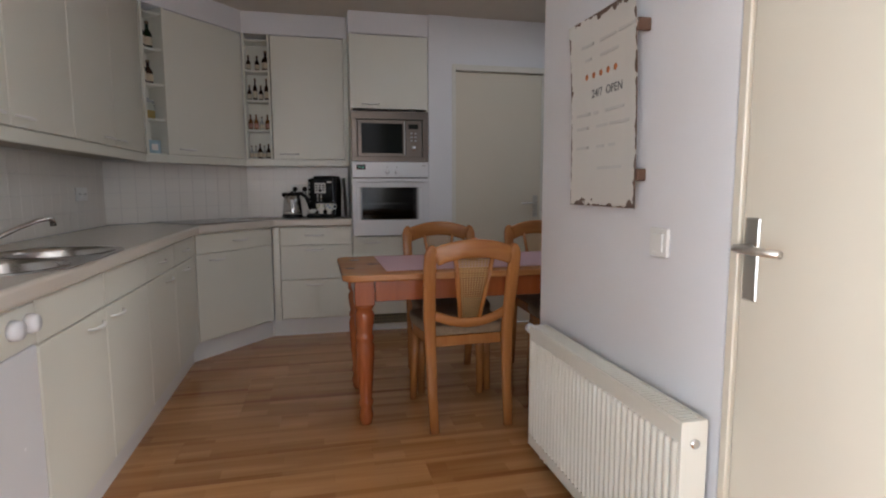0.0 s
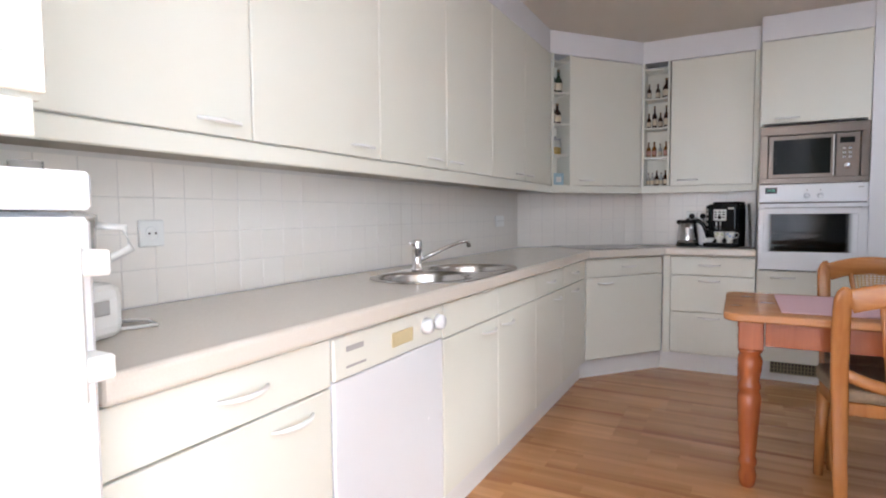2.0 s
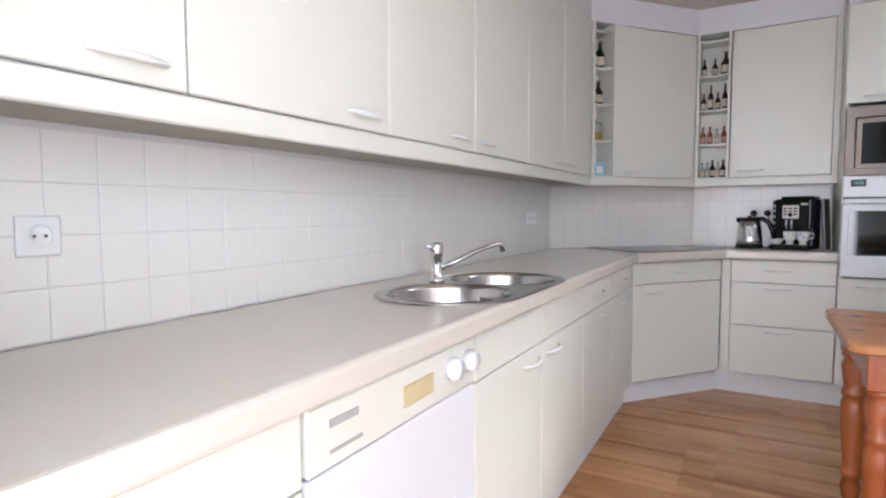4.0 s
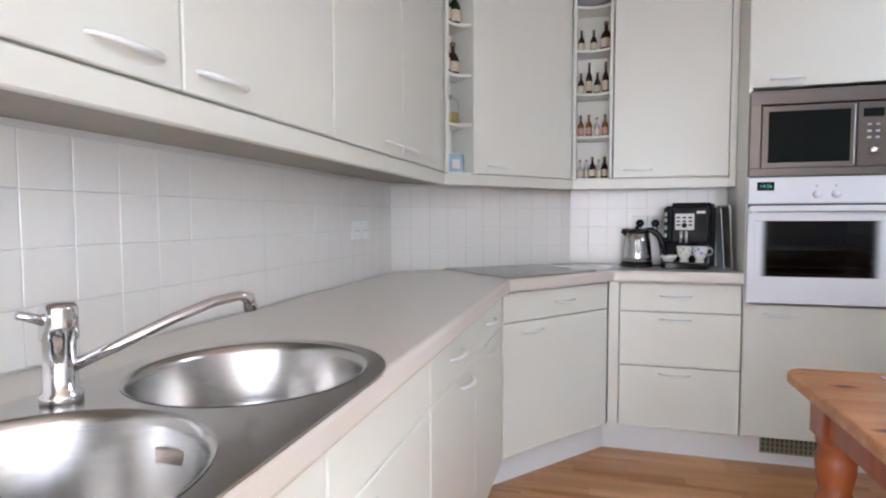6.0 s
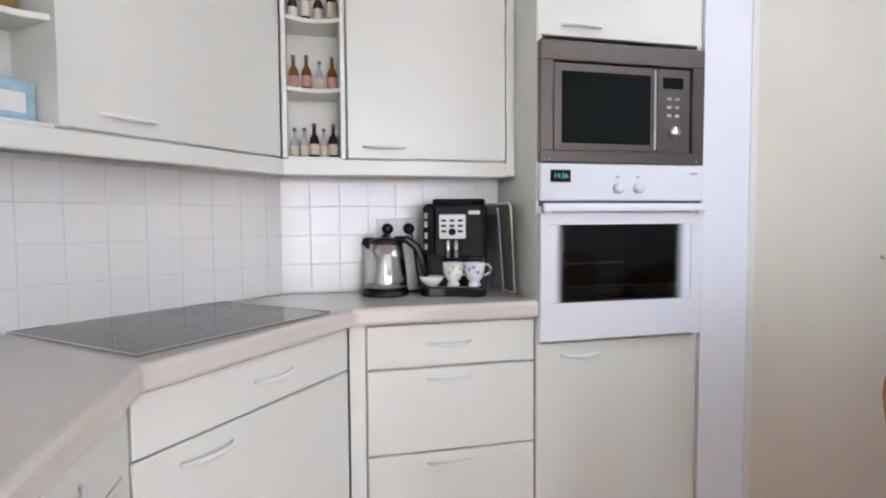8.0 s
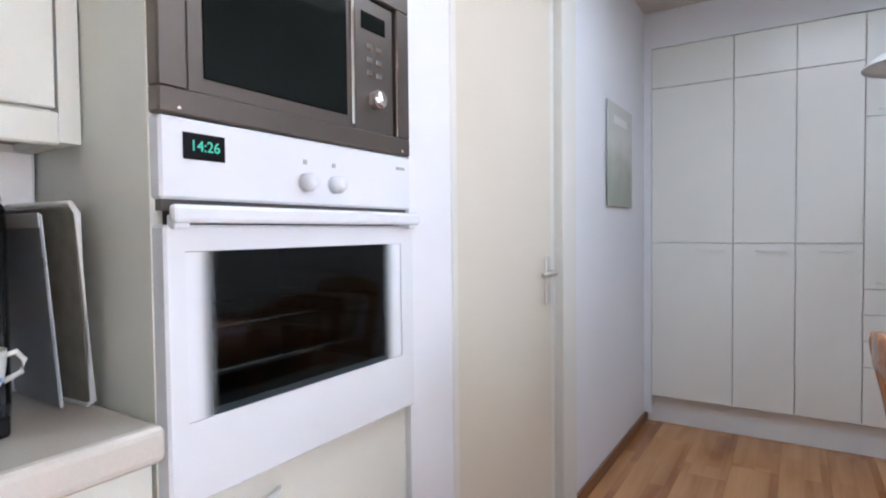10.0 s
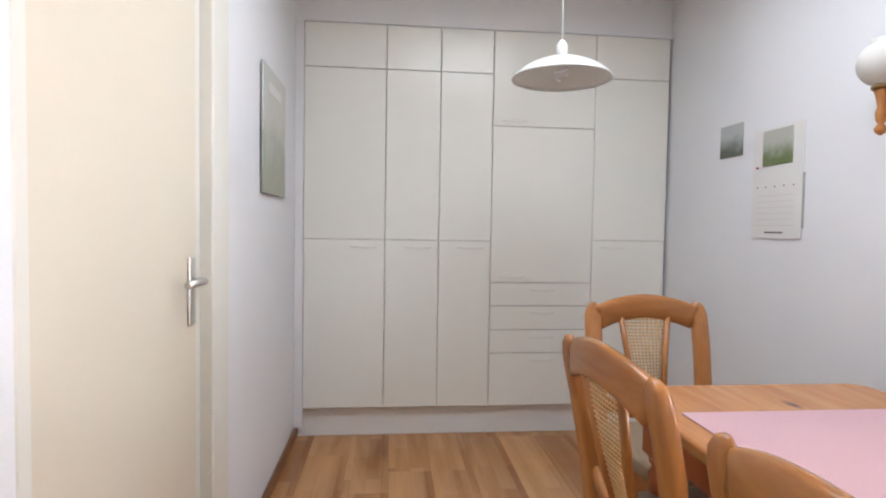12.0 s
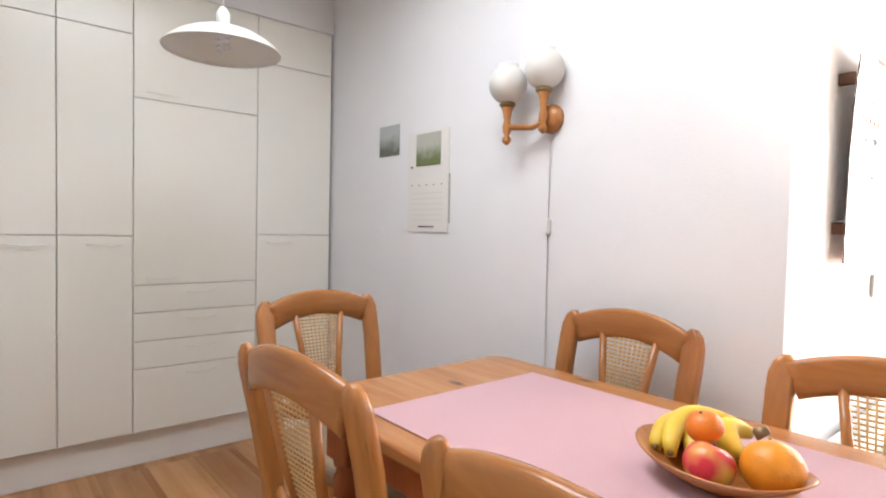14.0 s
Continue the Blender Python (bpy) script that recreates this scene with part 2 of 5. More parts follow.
def tube(points, radius, n=10, flat=1.0, bm=None, up=(0, 0, 1), closed=False, power=1.0):
    """A round or flattened bar along points; radius may be one number or one for each point."""
    tmp = bmesh.new()
    pts = [Vector(p) for p in points]
    rings = []
    for i, p in enumerate(pts):
        d = (pts[(i + 1) % len(pts)] - pts[i - 1]) if closed else (pts[min(i + 1, len(pts) - 1)] - pts[max(i - 1, 0)])
        d.normalize()
        u = Vector(up) - d * d.dot(Vector(up))
        if u.length < 1e-4:
            u = Vector((1, 0, 0)) - d * d.x
        u.normalize()
        s = d.cross(u)
        r = radius[i] if isinstance(radius, (list, tuple)) else radius
        sup = lambda v: math.copysign(abs(v) ** power, v)
        rings.append([tmp.verts.new(p + u * (r * flat * sup(math.sin(2 * math.pi * k / n))) + s * (r * sup(math.cos(2 * math.pi * k / n)))) for k in range(n)])
    pairs = list(zip(rings, rings[1:])) + ([(rings[-1], rings[0])] if closed else [])
    for a, b in pairs:
        for k in range(n):
            tmp.faces.new((a[k], a[(k + 1) % n], b[(k + 1) % n], b[k]))
    if not closed:
        tmp.faces.new(rings[0][::-1])
        tmp.faces.new(rings[-1])
    for f in tmp.faces:
        f.smooth = True
    bmesh.ops.recalc_face_normals(tmp, faces=tmp.faces[:])
    out = bm if bm is not None else bmesh.new()
    return join(out, tmp)


def prism(poly, z0, z1, bev=0.0, m=None, seg=2):
    """An upright slab over a plan outline."""
    tmp = bmesh.new()
    f = tmp.faces.new([tmp.verts.new((x, y, z0)) for x, y in poly])
    r = bmesh.ops.extrude_face_region(tmp, geom=[f])
    bmesh.ops.translate(tmp, verts=[v for v in r["geom"] if isinstance(v, bmesh.types.BMVert)], vec=(0, 0, z1 - z0))
    bmesh.ops.recalc_face_normals(tmp, faces=tmp.faces[:])
    if bev:
        bmesh.ops.bevel(tmp, geom=tmp.edges[:], offset=bev, segments=seg, profile=0.5, affect="EDGES")
    if m is not None:
        tmp.transform(m)
    return tmp


def finish(name, bm, material):
    me = bpy.data.meshes.new(name)
    bm.to_mesh(me)
    bm.free()
    me.materials.append(material)
    return new(name, me)


def part(name, bm, material, parent, label=""):
    ob = finish(name, bm, material)
    ob.parent = parent
    if label:
        tagged(ob, label)
    return ob


def thing(name, label, category, group="", m=None):
    ob = new(name)
    ob.empty_display_size = 0.05
    if m is not None:
        ob.matrix_basis = m
    return tagged(ob, label, category, group)


def solid(name, bm, material, label, category="", group="", kind="", m=None):
    ob = finish(name, bm, material)
    if m is not None:
        ob.matrix_basis = m
    return tagged(ob, label, category, group, kind)


def wall(name, bm, material, label):
    return solid(name, bm, material, label, "wall", kind="structure")


def cut(ob, cutters):
    """Cuts closed meshes out of ob and keeps the plain mesh."""
    made = []
    for bm in cutters:
        c = finish("cutter", bm, M_GAP)
        made.append(c)
        md = ob.modifiers.new("cut", "BOOLEAN")
        md.operation, md.solver, md.object = "DIFFERENCE", "EXACT", c
    me = bpy.data.meshes.new_from_object(ob.evaluated_get(bpy.context.evaluated_depsgraph_get()))
    ob.modifiers.clear()
    ob.data = me
    for c in made:
        bpy.data.objects.remove(c)


# ---- large structure ----
T = 0.12
floor = wall("floor", cube(XE - T, XT + 0.75, YBACK - T, YB + 0.5, -0.1, -0.012), M_GAP, "oak strip floor with a satin finish")
tagged(floor, category="floor")
# ceiling is left open where the fill light is added
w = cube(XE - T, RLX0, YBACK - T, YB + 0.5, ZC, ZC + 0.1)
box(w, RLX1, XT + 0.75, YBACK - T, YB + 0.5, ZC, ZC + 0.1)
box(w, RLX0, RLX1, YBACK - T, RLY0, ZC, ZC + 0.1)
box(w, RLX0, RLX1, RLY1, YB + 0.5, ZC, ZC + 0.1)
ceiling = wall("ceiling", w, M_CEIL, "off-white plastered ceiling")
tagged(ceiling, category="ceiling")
wall("wall_west", cube(XW - T, XW, YBAY, TILE_A[1] + 0.9, 0, ZC), M_WALL, "white painted wall behind the kitchen run")
w = cube(XE, XW - T, YBAY, YBAY + T, 0, ZC)
box(w, XE - T, XE, WY1, YBAY + T, 0, ZC)
box(w, XE - T, XE, YBACK - T, WY0, 0, ZC)
box(w, XE - T, XE, WY0, WY1, 0, WZ0)
box(w, XE - T, XE, WY0, WY1, WZ1, ZC)
wall("wall_bay", w, M_WALL, "plain white walls of the window bay")
wall("wall_corner", prism([TILE_A, TILE_B, (TILE_B[0] - 0.1, YB + 0.12), (XW, YB + 0.12)], 0, ZC), M_WALL, "white slanting corner wall")
wall("wall_north", cube(TILE_B[0], 0.166, YB, YB + T, 0, ZC), M_WALL, "white wall behind the worktop")
DX0, DX1, DZ = 0.975, 1.69, 2.0
wall("wall_pantry", box(cube(DX1 + 0.205, XT + 0.6, YF, YF + T, 0, ZC), 0.77, DX1 + 0.205, YF, YF + T, DZ + 0.05, ZC), M_WALL, "white painted wall with the pantry door")
wall("wall_column", cube(0.757, DX0 - 0.035, YF - 0.012, YB + T, 0, ZC), M_WALL, "narrow white wall pier beside the oven column")
wall("wall_niche_back", cube(0.166, 0.757, YB + 0.1, YB + 0.2, 0, ZC), M_WALL, "plain wall behind the oven column")
wall("wall_lamp", cube(XS, XT + 0.6, YLAMP - T, YLAMP, 0, ZC), M_WALL, "white painted wall with the wall lamp")
RY0, RY1 = 0.29, 1.085      # door in the radiator wall
w = cube(XS, XS + T, RY1 + 0.034, YLAMP - T, 0, ZC)
box(w, XS, XS + T, YBACK, RY0 - 0.06, 0, ZC)
box(w, XS, XS + T, RY0 - 0.06, RY1 + 0.034, DZ + 0.04, ZC)
wall("wall_radiator", w, M_WALL, "white painted wall with radiator and metal sign")
wall("wall_east", cube(XT + 0.6, XT + 0.6 + T, YLAMP - T, YF + T, 0, ZC), M_WALL, "plain wall behind the tall cupboards")
wall("wall_south", cube(XE, XS + T, YBACK - T, YBACK, 0, ZC), M_WALL, "plain white wall behind the start")
wall("ground", cube(-120, 60, -60, 60, -3.2, -3.0), mat("lawn", (0.06, 0.08, 0.035), 0.9, vary=0.4, scale=0.5), "green lawn outside the window")

WYM = (WY0 + WY1) / 2
window = thing("window_1", "tall white framed window with two panes", "window")
tagged(window, kind="structure")
w = cube(XE - 0.09, XE - 0.03, WY0, WY0 + 0.06, WZ0, WZ1, 0.004)
box(w, XE - 0.09, XE - 0.03, WY1 - 0.06, WY1, WZ0, WZ1, 0.004)
box(w, XE - 0.09, XE - 0.03, WY0 + 0.06, WY1 - 0.06, WZ0, WZ0 + 0.06, 0.004)
box(w, XE - 0.09, XE - 0.03, WY0 + 0.06, WY1 - 0.06, WZ1 - 0.06, WZ1, 0.004)
box(w, XE - 0.09, XE - 0.03, WYM - 0.03, WYM + 0.03, WZ0 + 0.06, WZ1 - 0.06, 0.004)
part("window_frame", w, M_PLASTIC, window)
part("window_sill", cube(XE + 0.001, XE + 0.14, WY0, WY1, WZ0 - 0.035, WZ0 - 0.004, 0.005), M_PLINTH, window)
M_PANE = glass("window_glass")
for a, b in ((WY0 + 0.06, WYM - 0.03), (WYM + 0.03, WY1 - 0.06)):
    p = part("pane", cube(XE - 0.064, XE - 0.058, a, b, WZ0 + 0.06, WZ1 - 0.06), M_PANE, window)
    p.visible_shadow = False

# unseen framed opening, added to house the fill light
fill_opening = thing("window_2", "added ceiling opening with white frame and clear pane for fill light", "window")
tagged(fill_opening, kind="structure")
w = cube(RLX0 - 0.03, RLX0 + 0.03, RLY0 - 0.03, RLY1 + 0.03, ZC + 0.101, ZC + 0.26)
box(w, RLX1 - 0.03, RLX1 + 0.03, RLY0 - 0.03, RLY1 + 0.03, ZC + 0.101, ZC + 0.26)
box(w, RLX0 + 0.03, RLX1 - 0.03, RLY0 - 0.03, RLY0 + 0.03, ZC + 0.101, ZC + 0.26)
box(w, RLX0 + 0.03, RLX1 - 0.03, RLY1 - 0.03, RLY1 + 0.03, ZC + 0.101, ZC + 0.26)
part("window_frame", w, M_PLASTIC, fill_opening)
part("pane", cube(RLX0 - 0.03, RLX1 + 0.03, RLY0 - 0.03, RLY1 + 0.03, ZC + 0.261, ZC + 0.268), M_PANE, fill_opening).visible_shadow = False

# soffits over the wall units
ZUT = 2.24
ANG_U = math.atan2(UP_B[1] - UP_A[1], UP_B[0] - UP_A[0])
wall("soffit_west", prism([(XW, 0.45), (XU - 0.006, 0.45), (XU - 0.006, UP_A[1]), (UP_B[0], UP_B[1] + 0.006), (0.166, YU + 0.006), (0.166, YB), TILE_B, TILE_A], ZUT, ZC - 0.002), M_WALL, "white boxed-in soffit above the wall cabinets")
wall("soffit_oven", cube(0.166, 0.757, YF + 0.004, YB + 0.1, ZUT, ZC - 0.002), M_WALL, "white boxed-in soffit above the oven column")
wall("soffit_tall", cube(XT + 0.01, XT + 0.6, YLAMP, YF, 2.19, ZC - 0.002), M_WALL, "white wall panel above the tall cupboards")


# ---- doors ----
def lever(parent, x, y, z, toward, out):
    """A lever handle on a long plate. toward: +1/-1 along local x, out: +1/-1 along local y."""
    plate = part("handle_plate", cube(x - 0.02, x + 0.02, y, y + out * 0.008, z - 0.115, z + 0.06, 0.003), M_ALU, parent, "matt aluminium handle plate")
    bar = tube([(x, y + out * 0.004, z), (x, y + out * 0.035, z), (x + toward * 0.015, y + out * 0.042, z), (x + toward * 0.13, y + out * 0.042, z)], 0.009, 10)
    part("door_handle", bar, M_ALU, plate, "matt aluminium lever handle")


pantry = thing("door_1", "closed cream painted flush pantry door", "door")
tagged(pantry, kind="structure")
part("leaf", cube(DX0, DX1 - 0.005, YF + 0.012, YF + 0.05, 0.008, DZ, 0.003), M_DOOR, pantry)
w = cube(DX0 - 0.034, DX0 - 0.003, YF - 0.014, YF + 0.1, 0, DZ + 0.05, 0.003)
box(w, DX1, DX1 + 0.05, YF + 0.02, YF + 0.1, 0, DZ + 0.05, 0.003)
box(w, DX1 + 0.052, DX1 + 0.203, YF - 0.014, YF + 0.1, 0, DZ + 0.05, 0.003)
box(w, DX0 - 0.003, DX1 + 0.052, YF - 0.014, YF + 0.1, DZ + 0.006, DZ + 0.05, 0.003)
part("door_frame", w, M_FRAME, pantry)
lever(pantry, DX1 - 0.05, YF + 0.012, 0.99, -1, -1)

rdoor = thing("door_2", "closed cream painted flush door beside the radiator", "door")
tagged(rdoor, kind="structure")
part("leaf", cube(XS + 0.006, XS + 0.045, RY0, RY1, 0.008, DZ, 0.003), M_DOOR, rdoor)
w = cube(XS - 0.002, XS + 0.1, RY1 + 0.004, RY1 + 0.03, 0, DZ + 0.04, 0.003)
box(w, XS - 0.002, XS + 0.1, RY0 - 0.058, RY0 - 0.004, 0, DZ + 0.04, 0.003)
box(w, XS - 0.002, XS + 0.1, RY0 - 0.004, RY1 + 0.004, DZ + 0.004, DZ + 0.04, 0.003)
part("door_frame", w, M_DOOR, rdoor)
pl = part("handle_plate", cube(XS - 0.003, XS + 0.005, RY1 - 0.055, RY1 - 0.015, 0.865, 1.05, 0.003), M_ALU, rdoor, "matt aluminium handle plate")
part("door_handle", tube([(XS, RY1 - 0.035, 0.985), (XS - 0.045, RY1 - 0.035, 0.985), (XS - 0.055, RY1 - 0.055, 0.985), (XS - 0.055, RY1 - 0.165, 0.985)], 0.009, 10), M_ALU, pl, "matt aluminium lever handle")


# ---- kitchen units, local frame: x along the front, y into the unit, fronts at y = 0 ----
def bow_handle(parent, x, z, w=0.135, y=-0.018, material=None):
    pts, rad = [], []
    for k in range(13):
        t = k / 12
        s = math.sin(math.pi * t)
        pts.append((x - w / 2 + w * t, y + 0.002 - 0.023 * s ** 0.6, z + 0.001 - 0.003 * s))
        rad.append((0.0030 + 0.0024 * s) * (0.6 if material else 1.25))
    part("handle", tube(pts, rad, 8), material or M_PLASTIC, parent, "white bow handle")


def front(thing_ob, name, x0, x1, z0, z1, material, handle=None, hz=None, proud=0.018):
    g = 0.0016 if material is M_TALL else 0.0027
    ob = part(name, cube(x0 + g, x1 - g, -proud, 0.0, z0 + g, z1 - g, 0.0025), material, thing_ob)
    if handle is not None:
        bow_handle(ob, handle, hz, y=-proud, material=M_TALL if material is M_TALL else None)
    return ob


def base_unit(m, w, layout, depth=0.55, label="cream lacquered base cabinet with a plain door", group="kitchen base cabinets"):
    u = thing("base_cabinet", label, "cabinet", group, m)
    top = 0.70 if "sink" in label else 0.83
    part("body", cube(0.002, w - 0.002, 0.003, depth, 0.13, top), M_EDGE, u)
    for name, z0, z1, hx, hz in layout:
        front(u, name, 0, w, z0, z1, M_CAB, hx, hz)
    return u


def wall_unit(m, w, hx, depth=0.28, z1=ZUT, label="cream lacquered wall cabinet with a plain door"):
    u = thing("wall_cabinet", label, "cabinet", "kitchen wall cabinets", m)
    part("body", cube(0.002, w - 0.002, 0.003, depth, ZP + 0.03, z1 - 0.002), M_EDGE, u)
    front(u, "door", 0, w, ZD, z1 - 0.004, M_CAB, hx, ZD + 0.04)
    return u


L90 = lambda x, y: pose(x, y, 0, 0, 0, 90)
D1, D0, DB = 0.826, 0.70, 0.135
# run along the tiled wall
base_unit(L90(XL - 0.018, 0.505), 0.576, [("drawer_front", D0, D1, 0.30, 0.765), ("door", DB, D0, 0.44, 0.655)], label="cream lacquered base cabinet with drawer and door")
base_unit(L90(XL - 0.018, 1.676), 0.496, [("blind_front", D0, D1, None, 0), ("door", DB, D0, 0.40, 0.655)], label="cream lacquered sink cabinet with a plain door")
base_unit(L90(XL - 0.018, 2.172), 0.500, [("blind_front", D0, D1, None, 0), ("door", DB, D0, 0.11, 0.655)], label="cream lacquered sink cabinet with a plain door")
base_unit(L90(XL - 0.018, 2.672), 0.500, [("drawer_front", D0, D1, 0.25, 0.765), ("door", DB, D0, 0.37, 0.655)], label="cream lacquered base cabinet with drawer and door")
base_unit(L90(XL - 0.018, 3.172), 0.495, [("drawer_front", D0, D1, 0.25, 0.765), ("door", DB, D0, 0.25, 0.655)], label="cream lacquered base cabinet with drawer and door")
w = cube(XL - 0.35, XL - 0.004, 3.669, LOW_A[1], 0.13, 0.83)
solid("filler_panel", w, M_CAB, "cream filler panel in the cabinet corner", "panel")
# slanting corner unit
LD = math.hypot(LOW_B[0] - LOW_A[0], LOW_B[1] - LOW_A[1])
LA = math.degrees(math.atan2(LOW_B[1] - LOW_A[1], LOW_B[0] - LOW_A[0]))
corner_m = pose(LOW_A[0], LOW_A[1], 0, 0, 0, LA) @ pose(0, 0.018, 0)
base_unit(corner_m, LD, [("drawer_front", D0, D1, LD * 0.55, 0.765), ("door", DB, D0, 0.17, 0.655)], depth=0.4, label="cream lacquered slanting corner cabinet below the hob")
# drawers beside the oven column
solid("filler_panel", cube(LOW_B[0] + 0.004, LOW_B[0] + 0.05, YF + 0.004, YF + 0.3, 0.13, 0.83), M_CAB, "cream filler panel in the cabinet corner", "panel")
base_unit(pose(LOW_B[0] + 0.052, YF + 0.018, 0), 0.166 - LOW_B[0] - 0.054, [("drawer_front", 0.692, D1, 0.25, 0.765), ("drawer_front", 0.432, 0.692, 0.25, 0.655), ("drawer_front", DB, 0.432, 0.25, 0.395)], depth=0.36, label="cream lacquered cabinet with three drawers")

# plinths
w = prism([(XL - 0.07, 0.505), (XL - 0.05, 0.505), (XL - 0.05, LOW_A[1] + 0.045), (LOW_B[0] - 0.02, YF + 0.05), (0.75, YF + 0.05), (0.75, YF + 0.07), (LOW_B[0] - 0.03, YF + 0.07), (XL - 0.07, LOW_A[1] + 0.05)], 0.0, 0.133)
plinth = solid("plinth", w, M_PLINTH, "white plinth board along the base cabinets", "plinth")

# worktop
w = prism([(XW, 0.505), (XC, 0.505), (XC, LOW_A[1] - 0.02), (LOW_B[0] + 0.018, YF - 0.035), (0.164, YF - 0.035), (0.164, YB), TILE_B, TILE_A], 0.832, ZT, 0.012, seg=3)
worktop = solid("worktop", w, M_TOP, "beige laminate worktop with a rounded front edge", "worktop")

# wall units
for y0, wd, hx in ((0.50, 0.605, 0.50), (1.105, 0.605, 0.50), (1.71, 0.525, 0.42), (2.235, 0.524, 0.10), (2.759, 0.511, 0.42), (3.27, UP_A[1] - 3.27, 0.09)):
    wall_unit(L90(XU - 0.018, y0), wd, hx)
UD = math.hypot(UP_B[0] - UP_A[0], UP_B[1] - UP_A[1])
UA = math.degrees(ANG_U)
SH1, SH2 = 0.16, 0.0
up_m = pose(UP_A[0], UP_A[1], 0, 0, 0, UA) @ pose(0, 0.018, 0)
wall_unit(up_m @ pose(SH1, 0, 0), UD - SH1 - 0.005, 0.15, depth=0.22, label="cream lacquered slanting corner wall cabinet")
S2X0, S2X1 = UP_B[0] + 0.012, UP_B[0] + 0.195
wall_unit(pose(S2X1, YU + 0.018, 0), 0.164 - S2X1 - 0.03, 0.12, depth=0.2)
solid("filler_panel", cube(0.135, 0.165, YU + 0.002, YB - 0.002, ZP, ZUT - 0.002), M_CAB, "cream filler strip beside the oven column", "panel")
# light pelmet under the wall units
w = prism([(XU - 0.02, 0.46), (XU, 0.46), (XU, UP_A[1]), (UP_B[0], YU), (0.135, YU), (0.135, YU + 0.02), (UP_B[0] - 0.008, YU + 0.02), (XU - 0.02, UP_A[1] + 0.008)], ZP - 0.005, ZD - 0.002, 0.003, seg=1)
solid("pelmet", w, M_CAB, "cream light pelmet under the wall cabinets", "pelmet")
# darker beige puts the shade under the cabinets into the board's colour
M_UNDER = mat("shaded_underside", (0.44, 0.40, 0.34), 0.8, vary=0.12, scale=60, bump=0.3, bump_scale=200)
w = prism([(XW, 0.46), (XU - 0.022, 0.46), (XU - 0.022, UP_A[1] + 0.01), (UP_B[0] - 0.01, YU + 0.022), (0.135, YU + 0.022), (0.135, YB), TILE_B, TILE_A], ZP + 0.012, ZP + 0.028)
solid("cabinet_bottom", w, M_UNDER, "underside board of the wall cabinets, beige darkened as shade", "panel")

# oven column
col = thing("tall_oven_cabinet", "cream lacquered tall cabinet housing oven and microwave", "cabinet", m=pose(0.168, YF + 0.018, 0))
part("body", box(cube(0.0, 0.018, -0.016, 0.38, 0.13, ZUT - 0.002), 0.57, 0.587, -0.016, 0.38, 0.13, ZUT - 0.002), M_CAB, col)
front(col, "door", 0.0, 0.587, DB, 0.744, M_CAB, 0.15, 0.70)
front(col, "door", 0.0, 0.587, 1.70, ZUT - 0.004, M_CAB, 0.15, 1.735)

# tall cupboards
SEAMS = [4.196, 3.772, 3.486, 3.204, 2.642, 2.225]
TD = [[(0.165, 1.064, 0), (1.064, 1.955, 1), (1.955, 2.185, 1)]] * 3 + [[(0.165, 0.455, 2), (0.455, 0.583, 2), (0.583, 0.714, 2), (0.714, 0.84, 2), (0.84, 1.68, 3), (1.68, 2.185, 3)], [(0.165, 1.075, 4), (1.075, 1.955, 1), (1.955, 2.185, 1)]]
for k in range(5):
    wd = SEAMS[k] - SEAMS[k + 1]
    u = thing("tall_cupboard", "off-white glossy tall cupboard with plain doors" if k != 3 else "off-white glossy tall cupboard with doors and drawers", "cupboard", "tall cupboards", pose(XT + 0.018, SEAMS[k], 0, 0, 0, -90))
    part("body", cube(0.001, wd - 0.001, 0.003, 0.55, 0.16, 2.187), M_EDGE, u)
    for z0, z1, kind in TD[k]:
        name = "drawer_front" if kind == 2 else "door"
        hx = {0: wd - 0.11, 1: None, 2: wd * 0.52, 3: 0.12, 4: 0.12}[kind]
        hz = (z1 - 0.04) if kind in (0, 2, 4) else z0 + 0.03
        front(u, name, 0, wd, z0, z1, M_TALL, hx, hz)
solid("plinth", cube(XT + 0.05, XT + 0.07, 2.225, YF - 0.001, 0, 0.163, 0.002), M_PLINTH, "white plinth board below the tall cupboards", "plinth")


# strip in wall paint, added so the corner falls right in the camera's view
solid("filler_panel", cube(XT + 0.001, XT + 0.03, 4.197, YF - 0.001, 0.062, 2.188), M_WALL, "white strip beside the tall cupboards, placed to fit the view", "panel")

# ---- appliances in the run ----
dw = thing("dishwasher", "white built-in dishwasher with cream control panel", "dishwasher", m=L90(XL - 0.018, 1.083) @ Matrix.Diagonal((1.063, 1, 1, 1)))
part("body", cube(0.003, 0.549, 0.003, 0.5, 0.13, 0.828), M_WHITE, dw)
part("door", cube(0.003, 0.549, -0.02, 0.0, 0.14, 0.706, 0.004), M_WHITE, dw)
panel = part("control_panel", cube(0.003, 0.549, -0.022, 0.0, 0.71, 0.822, 0.004), M_CAB, dw)
for hx in (0.435, 0.51):
    part("knob", lathe([(0.026, 0.0), (0.026, 0.012), (0.022, 0.024), (0.0, 0.025)], 20, pose(hx, -0.022, 0.772, 90)), M_WHITE, panel, "round white programme knob")
part("grip_recess", cube(0.25, 0.36, -0.0245, -0.021, 0.742, 0.785, 0.003), mat("yellowed_plastic", (0.62, 0.52, 0.30), 0.5), panel, "yellowed recessed grip")
part("badge", box(cube(0.05, 0.12, -0.0235, -0.0215, 0.778, 0.792), 0.05, 0.13, -0.0235, -0.0215, 0.735, 0.741), M_INK, panel, "small grey maker's mark")

